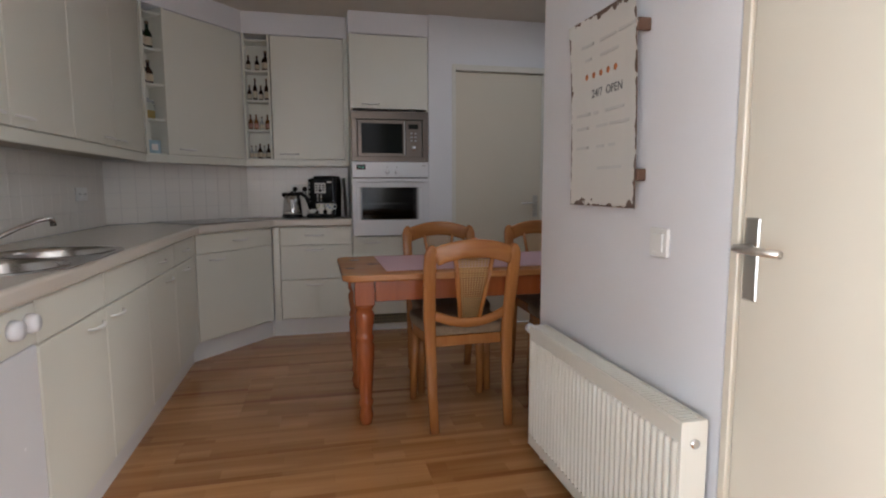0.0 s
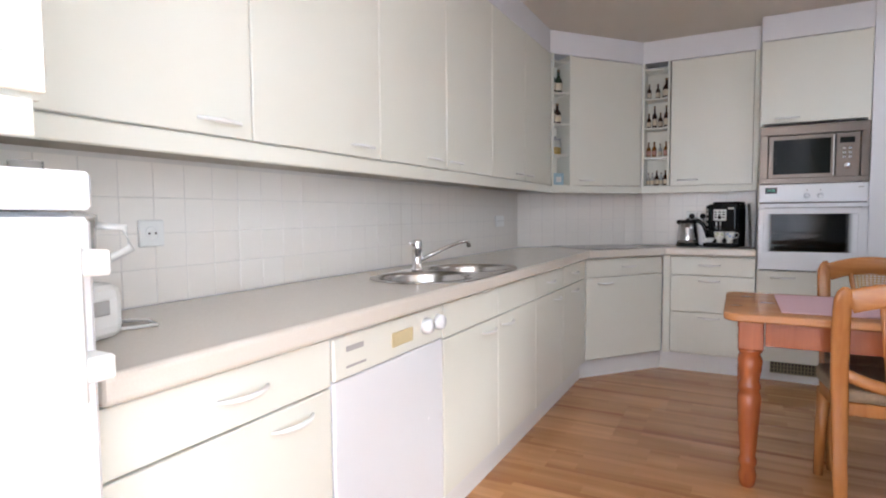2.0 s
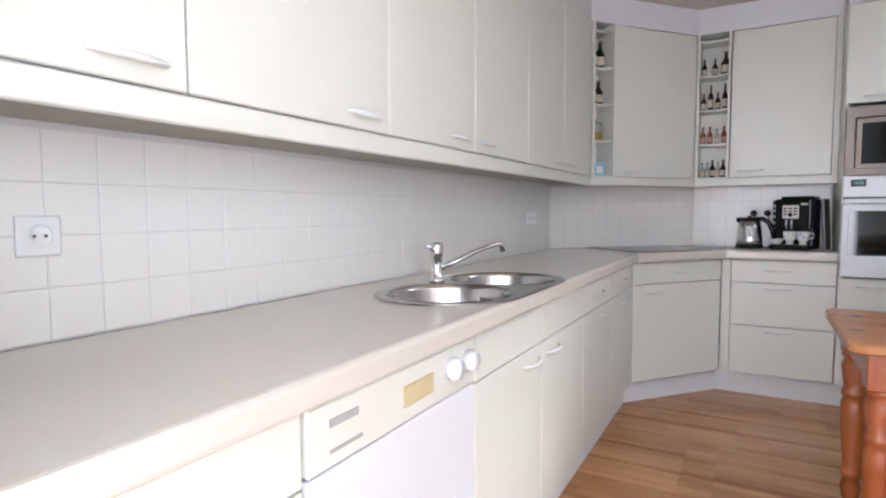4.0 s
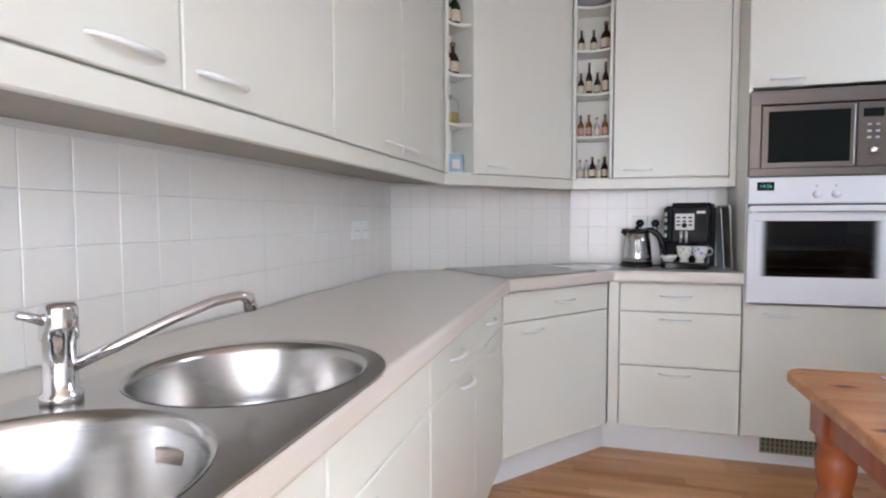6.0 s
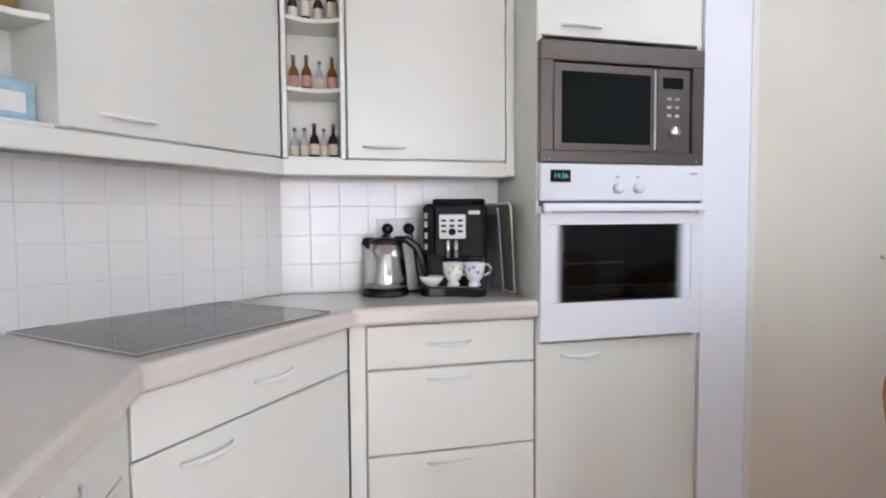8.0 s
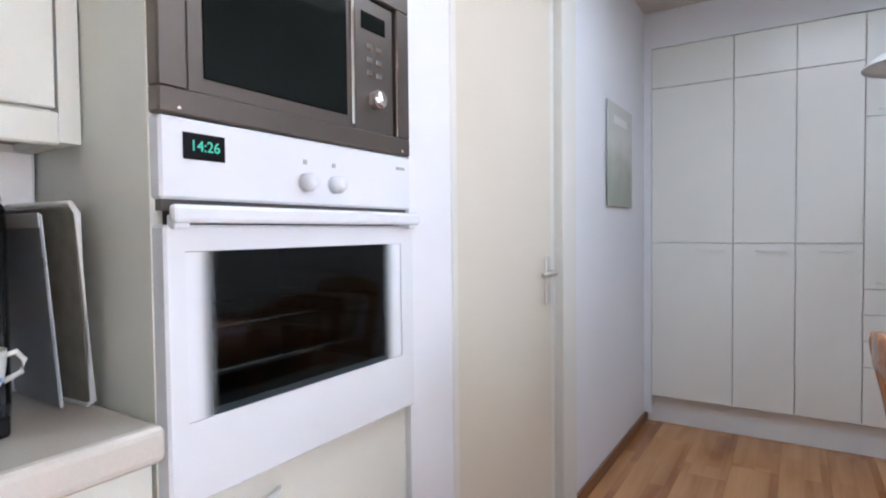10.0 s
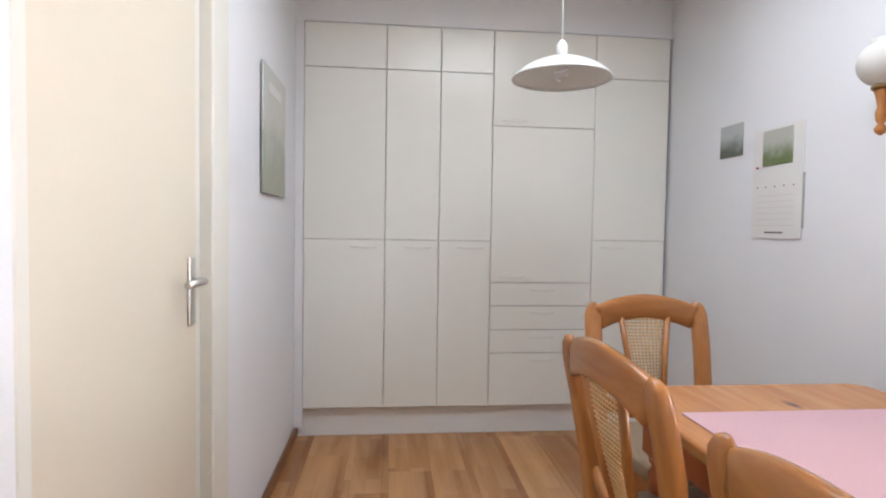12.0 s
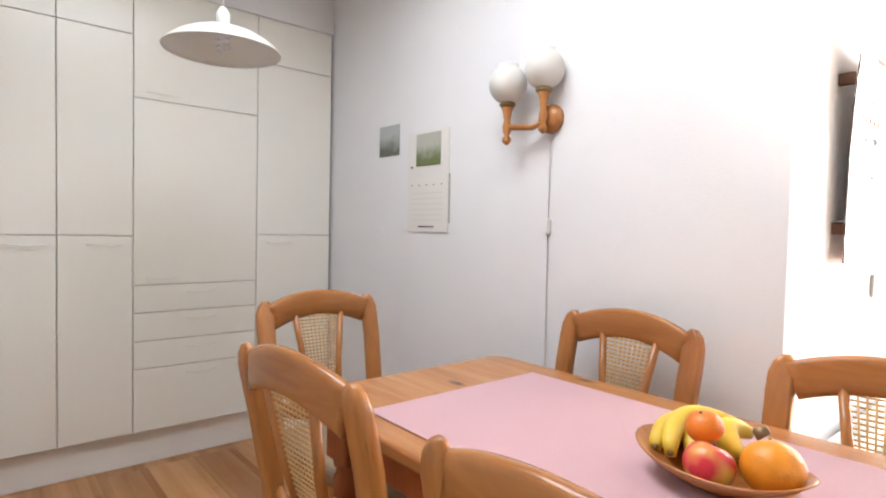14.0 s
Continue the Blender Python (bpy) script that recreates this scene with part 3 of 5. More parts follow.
fr = thing("refrigerator", "white free-standing refrigerator with a bar handle", "refrigerator", m=pose(-0.76, -0.125, 0, 0, 0, 90))
part("body", cube(0.0, 0.60, 0.045, 0.58, 0.03, 1.137, 0.004), M_WHITE, fr)
part("top", cube(-0.002, 0.602, 0.0, 0.585, 1.14, 1.194, 0.006), M_WHITE, fr)
part("door", cube(0.0, 0.60, 0.0, 0.04, 0.08, 1.13, 0.008), M_WHITE, fr)
h = part("handle", cube(0.525, 0.56, -0.05, -0.032, 0.875, 1.095, 0.007), M_PLASTIC, fr, "white plastic bar handle")
for z in (0.905, 1.05):
    part("bracket", cube(0.53, 0.598, -0.045, 0.004, z, z + 0.035, 0.004), M_PLASTIC, h)
part("foot", lathe([(0.02, 0), (0.02, 0.032)], 12, pose(0.06, 0.06, 0)), M_BLACK, fr)
part("foot", lathe([(0.02, 0), (0.02, 0.032)], 12, pose(0.54, 0.06, 0)), M_BLACK, fr)
part("foot", lathe([(0.02, 0), (0.02, 0.032)], 12, pose(0.06, 0.52, 0)), M_BLACK, fr)
part("foot", lathe([(0.02, 0), (0.02, 0.032)], 12, pose(0.54, 0.52, 0)), M_BLACK, fr)
u = thing("wall_cabinet", "cream lacquered deep cabinet above the refrigerator", "cabinet", "kitchen wall cabinets", pose(-0.778, -0.165, 0, 0, 0, 90))
part("body", cube(0.002, 0.59, 0.003, 0.58, 1.285, ZC - 0.004), M_EDGE, u)
front(u, "door", 0, 0.592, 1.29, ZUT, M_CAB, 0.47, 1.335)
part("pelmet", cube(0.0, 0.58, -0.004, 0.018, 1.236, 1.287, 0.003), M_CAB, u)

mw = thing("microwave_oven", "built-in microwave with bronze steel frame", "microwave", m=pose(0.17, YF, 0))
FW = 0.582
w = cube(0.0, FW, -0.022, 0.012, 1.311, 1.349, 0.003)
box(w, 0.0, FW, -0.022, 0.012, 1.622, 1.683, 0.003)
box(w, 0.0, 0.045, -0.022, 0.012, 1.347, 1.624, 0.003)
box(w, FW - 0.045, FW, -0.022, 0.012, 1.347, 1.624, 0.003)
part("frame", w, M_BROWNSTEEL, mw)
part("body", cube(0.02, FW - 0.02, 0.012, 0.36, 1.31, 1.675), M_GAP, mw)
door = part("door", cube(0.047, 0.405, -0.014, 0.01, 1.347, 1.62, 0.004), M_BROWNSTEEL, mw)
part("window", cube(0.075, 0.385, -0.0165, -0.0135, 1.372, 1.593, 0.001), M_DARKGLASS, door, "dark glass window")
part("trim", cube(0.396, 0.404, -0.02, -0.013, 1.355, 1.612, 0.002), M_CHROME, door, "thin chrome door edge")
pan = part("control_panel", cube(0.409, FW - 0.047, -0.014, 0.01, 1.347, 1.62, 0.004), M_BROWNSTEEL, mw)
part("display", cube(0.43, 0.505, -0.0165, -0.0135, 1.555, 1.59, 0.001), M_DARKGLASS, pan, "dark clock display")
for r in range(3):
    for c in range(2):
        part("button", cube(0.445 + c * 0.03, 0.462 + c * 0.03, -0.017, -0.0135, 1.462 + r * 0.027, 1.474 + r * 0.027, 0.002), M_CHROME, pan, "small chrome button")
part("dial", lathe([(0.019, 0.0), (0.019, 0.018), (0.015, 0.024), (0.0, 0.0245)], 24, pose(0.467, -0.014, 1.415, 90)), M_CHROME, pan, "round chrome dial")
for sx in (0.03, FW - 0.03):
    part("screw", lathe([(0.004, 0), (0.003, 0.002)], 8, pose(sx, -0.022, 1.32, 90)), M_CHROME, mw)

M_FADE = bpy.data.materials.new("screen_printed_glass")
M_FADE.use_nodes = True
nt = M_FADE.node_tree
b = nt.nodes["Principled BSDF"]
b.inputs["Roughness"].default_value = 0.06
tc = nt.nodes.new("ShaderNodeTexCoord")
sep = nt.nodes.new("ShaderNodeSeparateXYZ")
nt.links.new(tc.outputs["Object"], sep.inputs[0])
ramp = nt.nodes.new("ShaderNodeValToRGB")
ramp.color_ramp.interpolation = "EASE"
els = ramp.color_ramp.elements
els[0].position, els[0].color = 0.07, (0.8, 0.81, 0.84, 1)
els[1].position, els[1].color = 0.15, (0.22, 0.24, 0.235, 1)
e = els.new(0.80)
e.color = (0.22, 0.24, 0.235, 1)
e = els.new(0.90)
e.color = (0.8, 0.81, 0.84, 1)
mr = nt.nodes.new("ShaderNodeMapRange")
mr.inputs["From Min"].default_value, mr.inputs["From Max"].default_value = 0.0, FW
nt.links.new(sep.outputs[0], mr.inputs["Value"])
nt.links.new(mr.outputs[0], ramp.inputs[0])
nt.links.new(ramp.outputs[0], b.inputs["Base Color"])
clear = nt.nodes.new("ShaderNodeMapRange")
clear.inputs["From Min"].default_value, clear.inputs["From Max"].default_value = 0.7, 0.25
nt.links.new(ramp.outputs[0], clear.inputs["Value"])
nt.links.new(clear.outputs[0], b.inputs["Transmission Weight"])
b.inputs["IOR"].default_value = 1.3


def text(s, size, m, material, parent, name="lettering", label=""):
    cu = bpy.data.curves.new("t", "FONT")
    cu.body, cu.size, cu.align_x, cu.align_y, cu.extrude = s, size, "CENTER", "CENTER", 0.0004
    ob = bpy.data.objects.new("t", cu)
    scene.collection.objects.link(ob)
    bpy.context.view_layer.update()
    me = bpy.data.meshes.new_from_object(ob.evaluated_get(bpy.context.evaluated_depsgraph_get()))
    bpy.data.objects.remove(ob)
    bpy.data.curves.remove(cu)
    bm = bmesh.new()
    bm.from_mesh(me)
    bpy.data.meshes.remove(me)
    bm.transform(m)
    return part(name, bm, material, parent, label)


ov = thing("oven", "white built-in oven with dark glass window", "oven", m=pose(0.17, YF, 0))
M_ENAMEL = mat("black_oven_enamel", (0.085, 0.09, 0.085), 0.35, vary=0.2)
w = cube(0.02, 0.06, 0.012, 0.36, 0.745, 1.295)
box(w, FW - 0.06, FW - 0.02, 0.012, 0.36, 0.745, 1.295)
box(w, 0.06, FW - 0.06, 0.35, 0.36, 0.745, 1.295)
box(w, 0.06, FW - 0.06, 0.012, 0.35, 0.745, 0.86)
box(w, 0.06, FW - 0.06, 0.012, 0.35, 1.13, 1.295)
part("body", w, M_ENAMEL, ov, "dark enamelled oven cavity")
part("baking_tray", cube(0.075, FW - 0.075, 0.06, 0.34, 0.905, 0.915, 0.004), M_STEEL, ov, "steel baking tray inside the oven")
w = tube([(0.07, 0.05, 0.99), (FW - 0.07, 0.05, 0.99), (FW - 0.07, 0.34, 0.99), (0.07, 0.34, 0.99)], 0.003, 6, closed=True)
for k in range(12):
    x = 0.09 + (FW - 0.18) * k / 11
    tube([(x, 0.05, 0.991), (x, 0.34, 0.991)], 0.0015, 5, bm=w)
part("rack", w, M_STEEL, ov, "steel wire rack inside the oven")
for z in (0.915, 0.96, 1.005, 1.05):
    part("runner", cube(FW - 0.066, FW - 0.06, 0.03, 0.34, z, z + 0.006), M_STEEL, ov, "steel side runner")
fas = part("control_panel", cube(0.0, FW, -0.022, 0.012, 1.192, 1.308, 0.004), M_WHITE, ov)
cl = part("clock", cube(0.034, 0.102, -0.0245, -0.021, 1.25, 1.288, 0.001), M_BLACK, fas, "black clock display")
text("14:26", 0.022, pose(0.068, -0.0252, 1.269, 90), glow("green_digits", (0.10, 0.6, 0.4), 0.08), cl, "digits", "glowing green digits")
for kx in (0.265, 0.337):
    k = part("knob", lathe([(0.016, 0.0), (0.016, 0.014), (0.012, 0.024), (0.0, 0.0245)], 20, pose(kx, -0.022, 1.232, 90)), M_WHITE, fas, "round white knob")
    part("marking", cube(kx - 0.004, kx + 0.004, -0.0235, -0.0215, 1.264, 1.272), M_INK, fas)
part("badge", cube(0.53, 0.558, -0.0235, -0.0215, 1.278, 1.284), M_INK, fas, "small grey maker's mark")
part("gap", cube(0.006, FW - 0.006, -0.012, 0.01, 1.176, 1.194), M_GAP, ov)
part("handle", cube(0.002, FW - 0.002, -0.05, -0.034, 1.158, 1.184, 0.006, 2), M_WHITE, ov, "white full-width handle rail")
odoor = part("door", cube(0.0, FW, -0.028, 0.01, 0.752, 1.156, 0.004), M_WHITE, ov)
cut(odoor, [cube(0.17 + 0.03, 0.17 + 0.535, YF - 0.1, YF + 0.1, 0.872, 1.118)])
part("window", cube(0.031, 0.534, -0.026, -0.022, 0.873, 1.117), M_FADE, odoor, "dark oven glass with dotted white side bands").visible_shadow = False
for hx in (0.02, FW - 0.02):
    part("handle_mount", cube(hx - 0.012, hx + 0.012, -0.04, -0.02, 1.15, 1.17, 0.002), M_WHITE, ov)

# ventilation grille in the plinth
vent = thing("plinth_vent", "brown metal ventilation grille in the plinth", "vent", m=pose(0.262, YF + 0.05, 0.052) @ Matrix.Diagonal((0.8, 1, 0.95, 1)))
part("backing", cube(0, 0.42, -0.004, 0.0, 0, 0.085), M_GAP, vent)
M_VENT = mat("olive_metal", (0.34, 0.31, 0.20), 0.45, 0.3)
w = cube(0, 0.42, -0.009, -0.004, 0, 0.006)
box(w, 0, 0.42, -0.009, -0.004, 0.079, 0.085)
box(w, 0, 0.006, -0.009, -0.004, 0.006, 0.079)
box(w, 0.414, 0.42, -0.009, -0.004, 0.006, 0.079)
part("frame", w, M_VENT, vent)
for k in range(1, 17):
    part("slat", cube(0.006 + k * 0.024 - 0.003, 0.006 + k * 0.024 + 0.003, -0.0085, -0.0042, 0.007, 0.078), M_VENT, vent)
for z in (0.028, 0.053):
    part("slat", cube(0.007, 0.413, -0.0105, -0.0086, z, z + 0.004), M_VENT, vent)

# ---- sink, tap, hob ----
S1, S2, SR = (-1.02, 1.875), (-1.02, 2.265), 0.188
hole = lambda x, y, r, z0, z1: lathe([(r, z0), (r, z1)], 48, pose(x, y, 0))
cut(worktop, [hole(*S1, SR + 0.006, 0.7, 1.0), hole(*S2, SR + 0.006, 0.7, 1.0)])
sink = thing("kitchen_sink", "stainless steel inset sink with two round bowls", "sink", m=pose(0, 0, ZT))
outline = [(S1[0] + (SR + 0.03) * math.cos(a), S1[1] + (SR + 0.03) * math.sin(a)) for a in [math.pi + math.pi * k / 24 for k in range(25)]]
outline += [(S2[0] + (SR + 0.03) * math.cos(a), S2[1] + (SR + 0.03) * math.sin(a)) for a in [math.pi * k / 24 for k in range(25)]]
deck = part("rim", prism(outline, 0.0005, 0.005, 0.002, seg=2), M_STEEL, sink)
cut(deck, [hole(*S1, SR - 0.004, 0.8, 1.0), hole(*S2, SR - 0.004, 0.8, 1.0)])
for c in (S1, S2):
    prof = [(SR - 0.002, 0.006), (SR - 0.008, 0.004), (SR - 0.014, -0.01), (SR - 0.02, -0.10), (SR - 0.035, -0.135), (SR - 0.07, -0.15), (0.04, -0.155), (0.03, -0.16), (0.0, -0.16)]
    bowl = lathe(prof, 48, pose(c[0], c[1], 0), cap=False)
    bowl.normal_update()
    bmesh.ops.reverse_faces(bowl, faces=bowl.faces[:])
    bo = part("bowl", bowl, M_STEEL, sink, "brushed steel round bowl")
    part("drain", lathe([(0.034, -0.1545), (0.034, -0.152), (0.026, -0.1515), (0.0, -0.153)], 20, pose(c[0], c[1], 0)), M_CHROME, bo, "chrome drain")
part("overflow", cube(S1[0] + 0.02, S1[0] + 0.07, S1[1] + SR - 0.028, S1[1] + SR - 0.02, -0.05, -0.03, 0.002), M_CHROME, sink, "chrome overflow slot")
tap = thing("mixer_tap", "chrome single-lever mixer tap with long spout", "tap", m=pose(-1.17, 2.06, ZT + 0.005) @ Matrix.Scale(0.95, 4))
part("body", lathe([(0.027, 0), (0.027, 0.012), (0.021, 0.016), (0.021, 0.085), (0.024, 0.09), (0.024, 0.132), (0.020, 0.139), (0.0, 0.141)], 24), M_CHROME, tap)
part("spout", tube([(0.015, 0.008, 0.05), (0.06, 0.045, 0.075), (0.10, 0.10, 0.103), (0.13, 0.16, 0.122), (0.148, 0.20, 0.127), (0.155, 0.215, 0.122), (0.157, 0.219, 0.10)], [0.009, 0.009, 0.0085, 0.008, 0.008, 0.011, 0.011], 12), M_CHROME, tap, "slender chrome spout")
part("lever", tube([(0.0, -0.015, 0.115), (-0.01, -0.05, 0.13)], [0.008, 0.006], 10), M_CHROME, tap)

hob_m = pose(-0.825, 4.10, ZT, 0, 0, 48)
hob = thing("ceramic_hob", "black glass ceramic hob in the corner worktop", "hob", m=hob_m)
part("glass", cube(-0.265, 0.265, -0.225, 0.235, 0.0005, 0.006, 0.002), M_HOB, hob)
w = cube(-0.272, 0.272, -0.232, -0.226, 0.0004, 0.007, 0.001)
box(w, -0.272, 0.272, 0.236, 0.242, 0.0004, 0.007, 0.001)
box(w, -0.272, -0.266, -0.226, 0.236, 0.0004, 0.007, 0.001)
box(w, 0.266, 0.272, -0.226, 0.236, 0.0004, 0.007, 0.001)
part("trim", w, M_STEEL, hob, "thin steel edge")
for hx, hy, hr in ((-0.13, -0.1, 0.09), (0.13, -0.1, 0.07), (-0.13, 0.12, 0.07), (0.13, 0.12, 0.09)):
    ring = [(hx + hr * math.cos(2 * math.pi * k / 32), hy + hr * math.sin(2 * math.pi * k / 32), 0.0062) for k in range(32)]
    part("cooking_zone", tube(ring, 0.0012, 4, 0.4, closed=True), M_INK, hob, "thin grey ring")

# ---- corner shelves with bottles ----
def shelf_unit(m, w, depth):
    u = thing("corner_shelf", "cream open shelf with curved boards and bottles", "shelf", "open corner shelves", m)
    part("back", cube(0.0, w, depth - 0.012, depth, ZD, ZUT - 0.005), M_CAB, u)
    part("side", cube(-0.012, 0.002, -0.016, depth, ZD, ZUT - 0.005), M_CAB, u)
    part("side", cube(w - 0.002, w + 0.012, -0.016, depth, ZD, ZUT - 0.005), M_CAB, u)
    for k in range(5):
        z = 1.322 + k * 0.2165
        pts = [(0.002, depth - 0.012), (0.002, 0.0)]
        pts += [(0.002 + (w - 0.004) * t / 8, 0.03 * math.sin(math.pi * t / 8) * (1 if k else 0.3)) for t in range(1, 8)]
        pts += [(w - 0.002, 0.0), (w - 0.002, depth - 0.012)]
        part("board", prism(pts[::-1], z, z + 0.014, 0.002, seg=1), M_CAB, u)
    return u


M_BROWNGLASS = mat("brown_bottle_glass", (0.035, 0.014, 0.008), 0.08, vary=0.2)
M_GREENGLASS = mat("green_bottle_glass", (0.012, 0.03, 0.012), 0.08, vary=0.2)
M_CLEAR = mat("pale_bottle_glass", (0.45, 0.47, 0.46), 0.08, vary=0.1)
M_AMBER = mat("amber_bottle_glass", (0.22, 0.09, 0.02), 0.08, vary=0.2)
M_LABEL = mat("bottle_label", (0.66, 0.58, 0.44), 0.6, vary=0.2, scale=90)
M_LABEL2 = mat("red_bottle_label", (0.55, 0.30, 0.24), 0.6, vary=0.2, scale=90)
M_CAP = mat("bottle_cap", (0.25, 0.18, 0.10), 0.4, 0.5)


def make_bottle(h, r, body, label, name):
    b = thing("bottle", name, "bottle", "shelf bottles")
    part("glass", lathe([(r * 0.9, 0), (r, 0.004), (r, h * 0.5), (r * 0.8, h * 0.6), (r * 0.36, h * 0.72), (r * 0.34, h * 0.9), (r * 0.4, h * 0.91), (r * 0.4, h * 0.93)], 14), body, b)
    part("label", lathe([(r * 1.02, h * 0.12), (r * 1.02, h * 0.42)], 14, cap=False), label, b, "paper label")
    part("cap", lathe([(r * 0.42, h * 0.90), (r * 0.42, h), (0, h * 1.002)], 12), M_CAP, b)
    return b


SHX, SDEP = 0.15, 0.16
sh1_m = up_m @ pose(0.012, -0.018, 0)
shelf_unit(sh1_m, 0.138, 0.16)
sh2_m = pose(S2X0, YU, 0)
shelf_unit(sh2_m, S2X1 - S2X0 - 0.016, 0.17)
BOARD = [1.336 + 0.2165 * k for k in range(5)]
kinds = [("brown", 0.115, 0.0165, M_BROWNGLASS, M_LABEL, "small brown glass bottle with paper label"),
         ("clear", 0.10, 0.014, M_CLEAR, M_LABEL, "small clear glass bottle with paper label"),
         ("amber", 0.115, 0.0165, M_AMBER, M_LABEL2, "small amber glass bottle with red label"),
         ("tall", 0.165, 0.016, M_BROWNGLASS, M_LABEL, "slim dark bottle with paper label"),
         ("big", 0.15, 0.028, M_BROWNGLASS, M_LABEL, "squat dark bottle with paper label"),
         ("wine", 0.17, 0.028, M_GREENGLASS, M_LABEL, "dark green bottle with pale label")]
proto = {}


def place(kind, m):
    if kind not in proto:
        h, r, a, b2, nm = [k[1:] for k in kinds if k[0] == kind][0]
        proto[kind] = make_bottle(h, r, a, b2, nm)
        proto[kind].matrix_basis = m
    else:
        copy_thing(proto[kind], m)


for k, row in enumerate((("clear", "clear", "brown", "clear", "brown"), ("amber", "amber", "clear", "amber"), ("brown", "tall", "brown", "tall"), ("brown", "brown", "big"))):
    n = len(row)
    for j, kd in enumerate(row):
        x = 0.022 + (S2X1 - S2X0 - 0.06) * (j + 0.0) / max(1, n - 1)
        place(kd, sh2_m @ pose(x, 0.075 + 0.012 * random.random(), BOARD[k], 0, 0, random.uniform(-40, 40)))
place("wine", sh1_m @ pose(0.045, 0.08, BOARD[2]))
place("big", sh1_m @ pose(0.10, 0.09, BOARD[2]))
place("wine", sh1_m @ pose(0.05, 0.08, BOARD[3]))
place("wine", sh1_m @ pose(0.105, 0.085, BOARD[3]))
jar = thing("storage_jar", "clear glass jar half filled with yellow contents", "jar", m=sh1_m @ pose(0.075, 0.08, BOARD[1]))
part("glass", lathe([(0.038, 0), (0.042, 0.006), (0.042, 0.085), (0.036, 0.095), (0.036, 0.10)], 24), glass("jar_glass", (0.95, 0.97, 0.95)), jar)
part("contents", lathe([(0.03, 0.004), (0.037, 0.01), (0.037, 0.05), (0.0, 0.055)], 18), mat("yellow_sweets", (0.6, 0.42, 0.10), 0.6, vary=0.3, scale=120), jar)
part("lid", lathe([(0.038, 0.10), (0.038, 0.112), (0.01, 0.116), (0.01, 0.13), (0, 0.132)], 20), M_CLEAR, jar)
tin = thing("gift_box", "small blue and white patterned box", "box", m=sh1_m @ pose(0.085, 0.07, BOARD[0]))
part("box", cube(-0.04, 0.045, -0.02, 0.02, 0, 0.085, 0.002), mat("blue_print", (0.36, 0.52, 0.60), 0.4, vary=0.4, scale=50), tin)
part("label", cube(-0.02, 0.025, -0.0215, -0.0195, 0.02, 0.06), M_PAPER, tin)

# ---- things on the worktop ----
CM = pose(-0.175, 4.385, ZT, 0, 0, -20) @ Matrix.Scale(0.94, 4)
cm = thing("coffee_machine", "black bean-to-cup coffee machine with silver keypad", "coffee machine", m=CM)
W = 0.225
part("body", cube(0, W, 0.10, 0.245, 0.0, 0.325, 0.012, 3), M_BLACK, cm)
part("lid", cube(0.03, W - 0.005, 0.11, 0.24, 0.322, 0.342, 0.008, 2), M_BLACK, cm)
part("front", cube(0.045, W - 0.003, 0.055, 0.102, 0.13, 0.322, 0.01, 2), M_BLACK, cm)
part("side_tank", cube(0.002, 0.043, 0.06, 0.101, 0.14, 0.315, 0.006, 2), M_DARKGLASS, cm)
for z in (0.16, 0.20, 0.24, 0.27):
    part("trim", cube(0.008, 0.02, 0.0565, 0.0605, z, z + 0.022, 0.002), M_ALU, cm)
kp = part("keypad", cube(0.062, 0.155, 0.050, 0.056, 0.20, 0.285, 0.004), M_PLASTIC, cm, "silver keypad")
for r in range(3):
    for c in range(3):
        if (r, c) != (0, 1):
            part("button", cube(0.07 + c * 0.029, 0.087 + c * 0.029, 0.047, 0.051, 0.222 + r * 0.019, 0.23 + r * 0.019, 0.001), M_BLACK, kp)
part("dial", lathe([(0.013, 0), (0.012, 0.008), (0, 0.009)], 20, pose(0.1085, 0.051, 0.224, 90)), M_BLACK, kp)
part("badge", cube(0.165, 0.205, 0.0535, 0.0555, 0.285, 0.298), M_PLASTIC, cm, "pale maker's mark")
sp = part("spout", cube(0.085, 0.135, 0.03, 0.056, 0.155, 0.2, 0.004), M_BLACK, cm)
for x in (0.096, 0.124):
    part("nozzle", lathe([(0.007, 0), (0.008, 0.06)], 12, pose(x, 0.026, 0.135)), M_CHROME, sp, "chrome nozzle")
tray = prism([(0.0, 0.1), (0.0, 0.02), (0.03, 0.0), (0.08, 0.012), (0.145, 0.012), (0.195, 0.0), (W, 0.02), (W, 0.1)][::-1], 0.0, 0.031, 0.005)
tr = part("drip_tray", tray, M_BLACK, cm)
part("grid", cube(0.02, W - 0.02, 0.025, 0.099, 0.0312, 0.0345, 0.001), M_STEEL, tr, "steel drip grid")


def cup(m, print_mat, label):
    c = thing("cup", label, "cup", "cups on the coffee machine", m)
    prof = [(0.018, 0), (0.023, 0.003), (0.021, 0.01), (0.016, 0.016), (0.024, 0.024), (0.033, 0.04), (0.036, 0.06), (0.038, 0.083), (0.0365, 0.083), (0.034, 0.06), (0.03, 0.04), (0.018, 0.026), (0.0, 0.024)]
    part("bowl", lathe(prof, 28), M_PORC, c)
    part("decor", lathe([(0.0335, 0.04), (0.0365, 0.06), (0.0378, 0.076)], 28, cap=False), print_mat, c, "floral print band")
    part("handle", tube([(0.035, 0, 0.072), (0.05, 0, 0.075), (0.06, 0, 0.062), (0.056, 0, 0.045), (0.034, 0, 0.036)], 0.0042, 8), M_PORC, c)
    return c


M_PORC = mat("porcelain", (0.80, 0.79, 0.76), 0.15, vary=0.02)


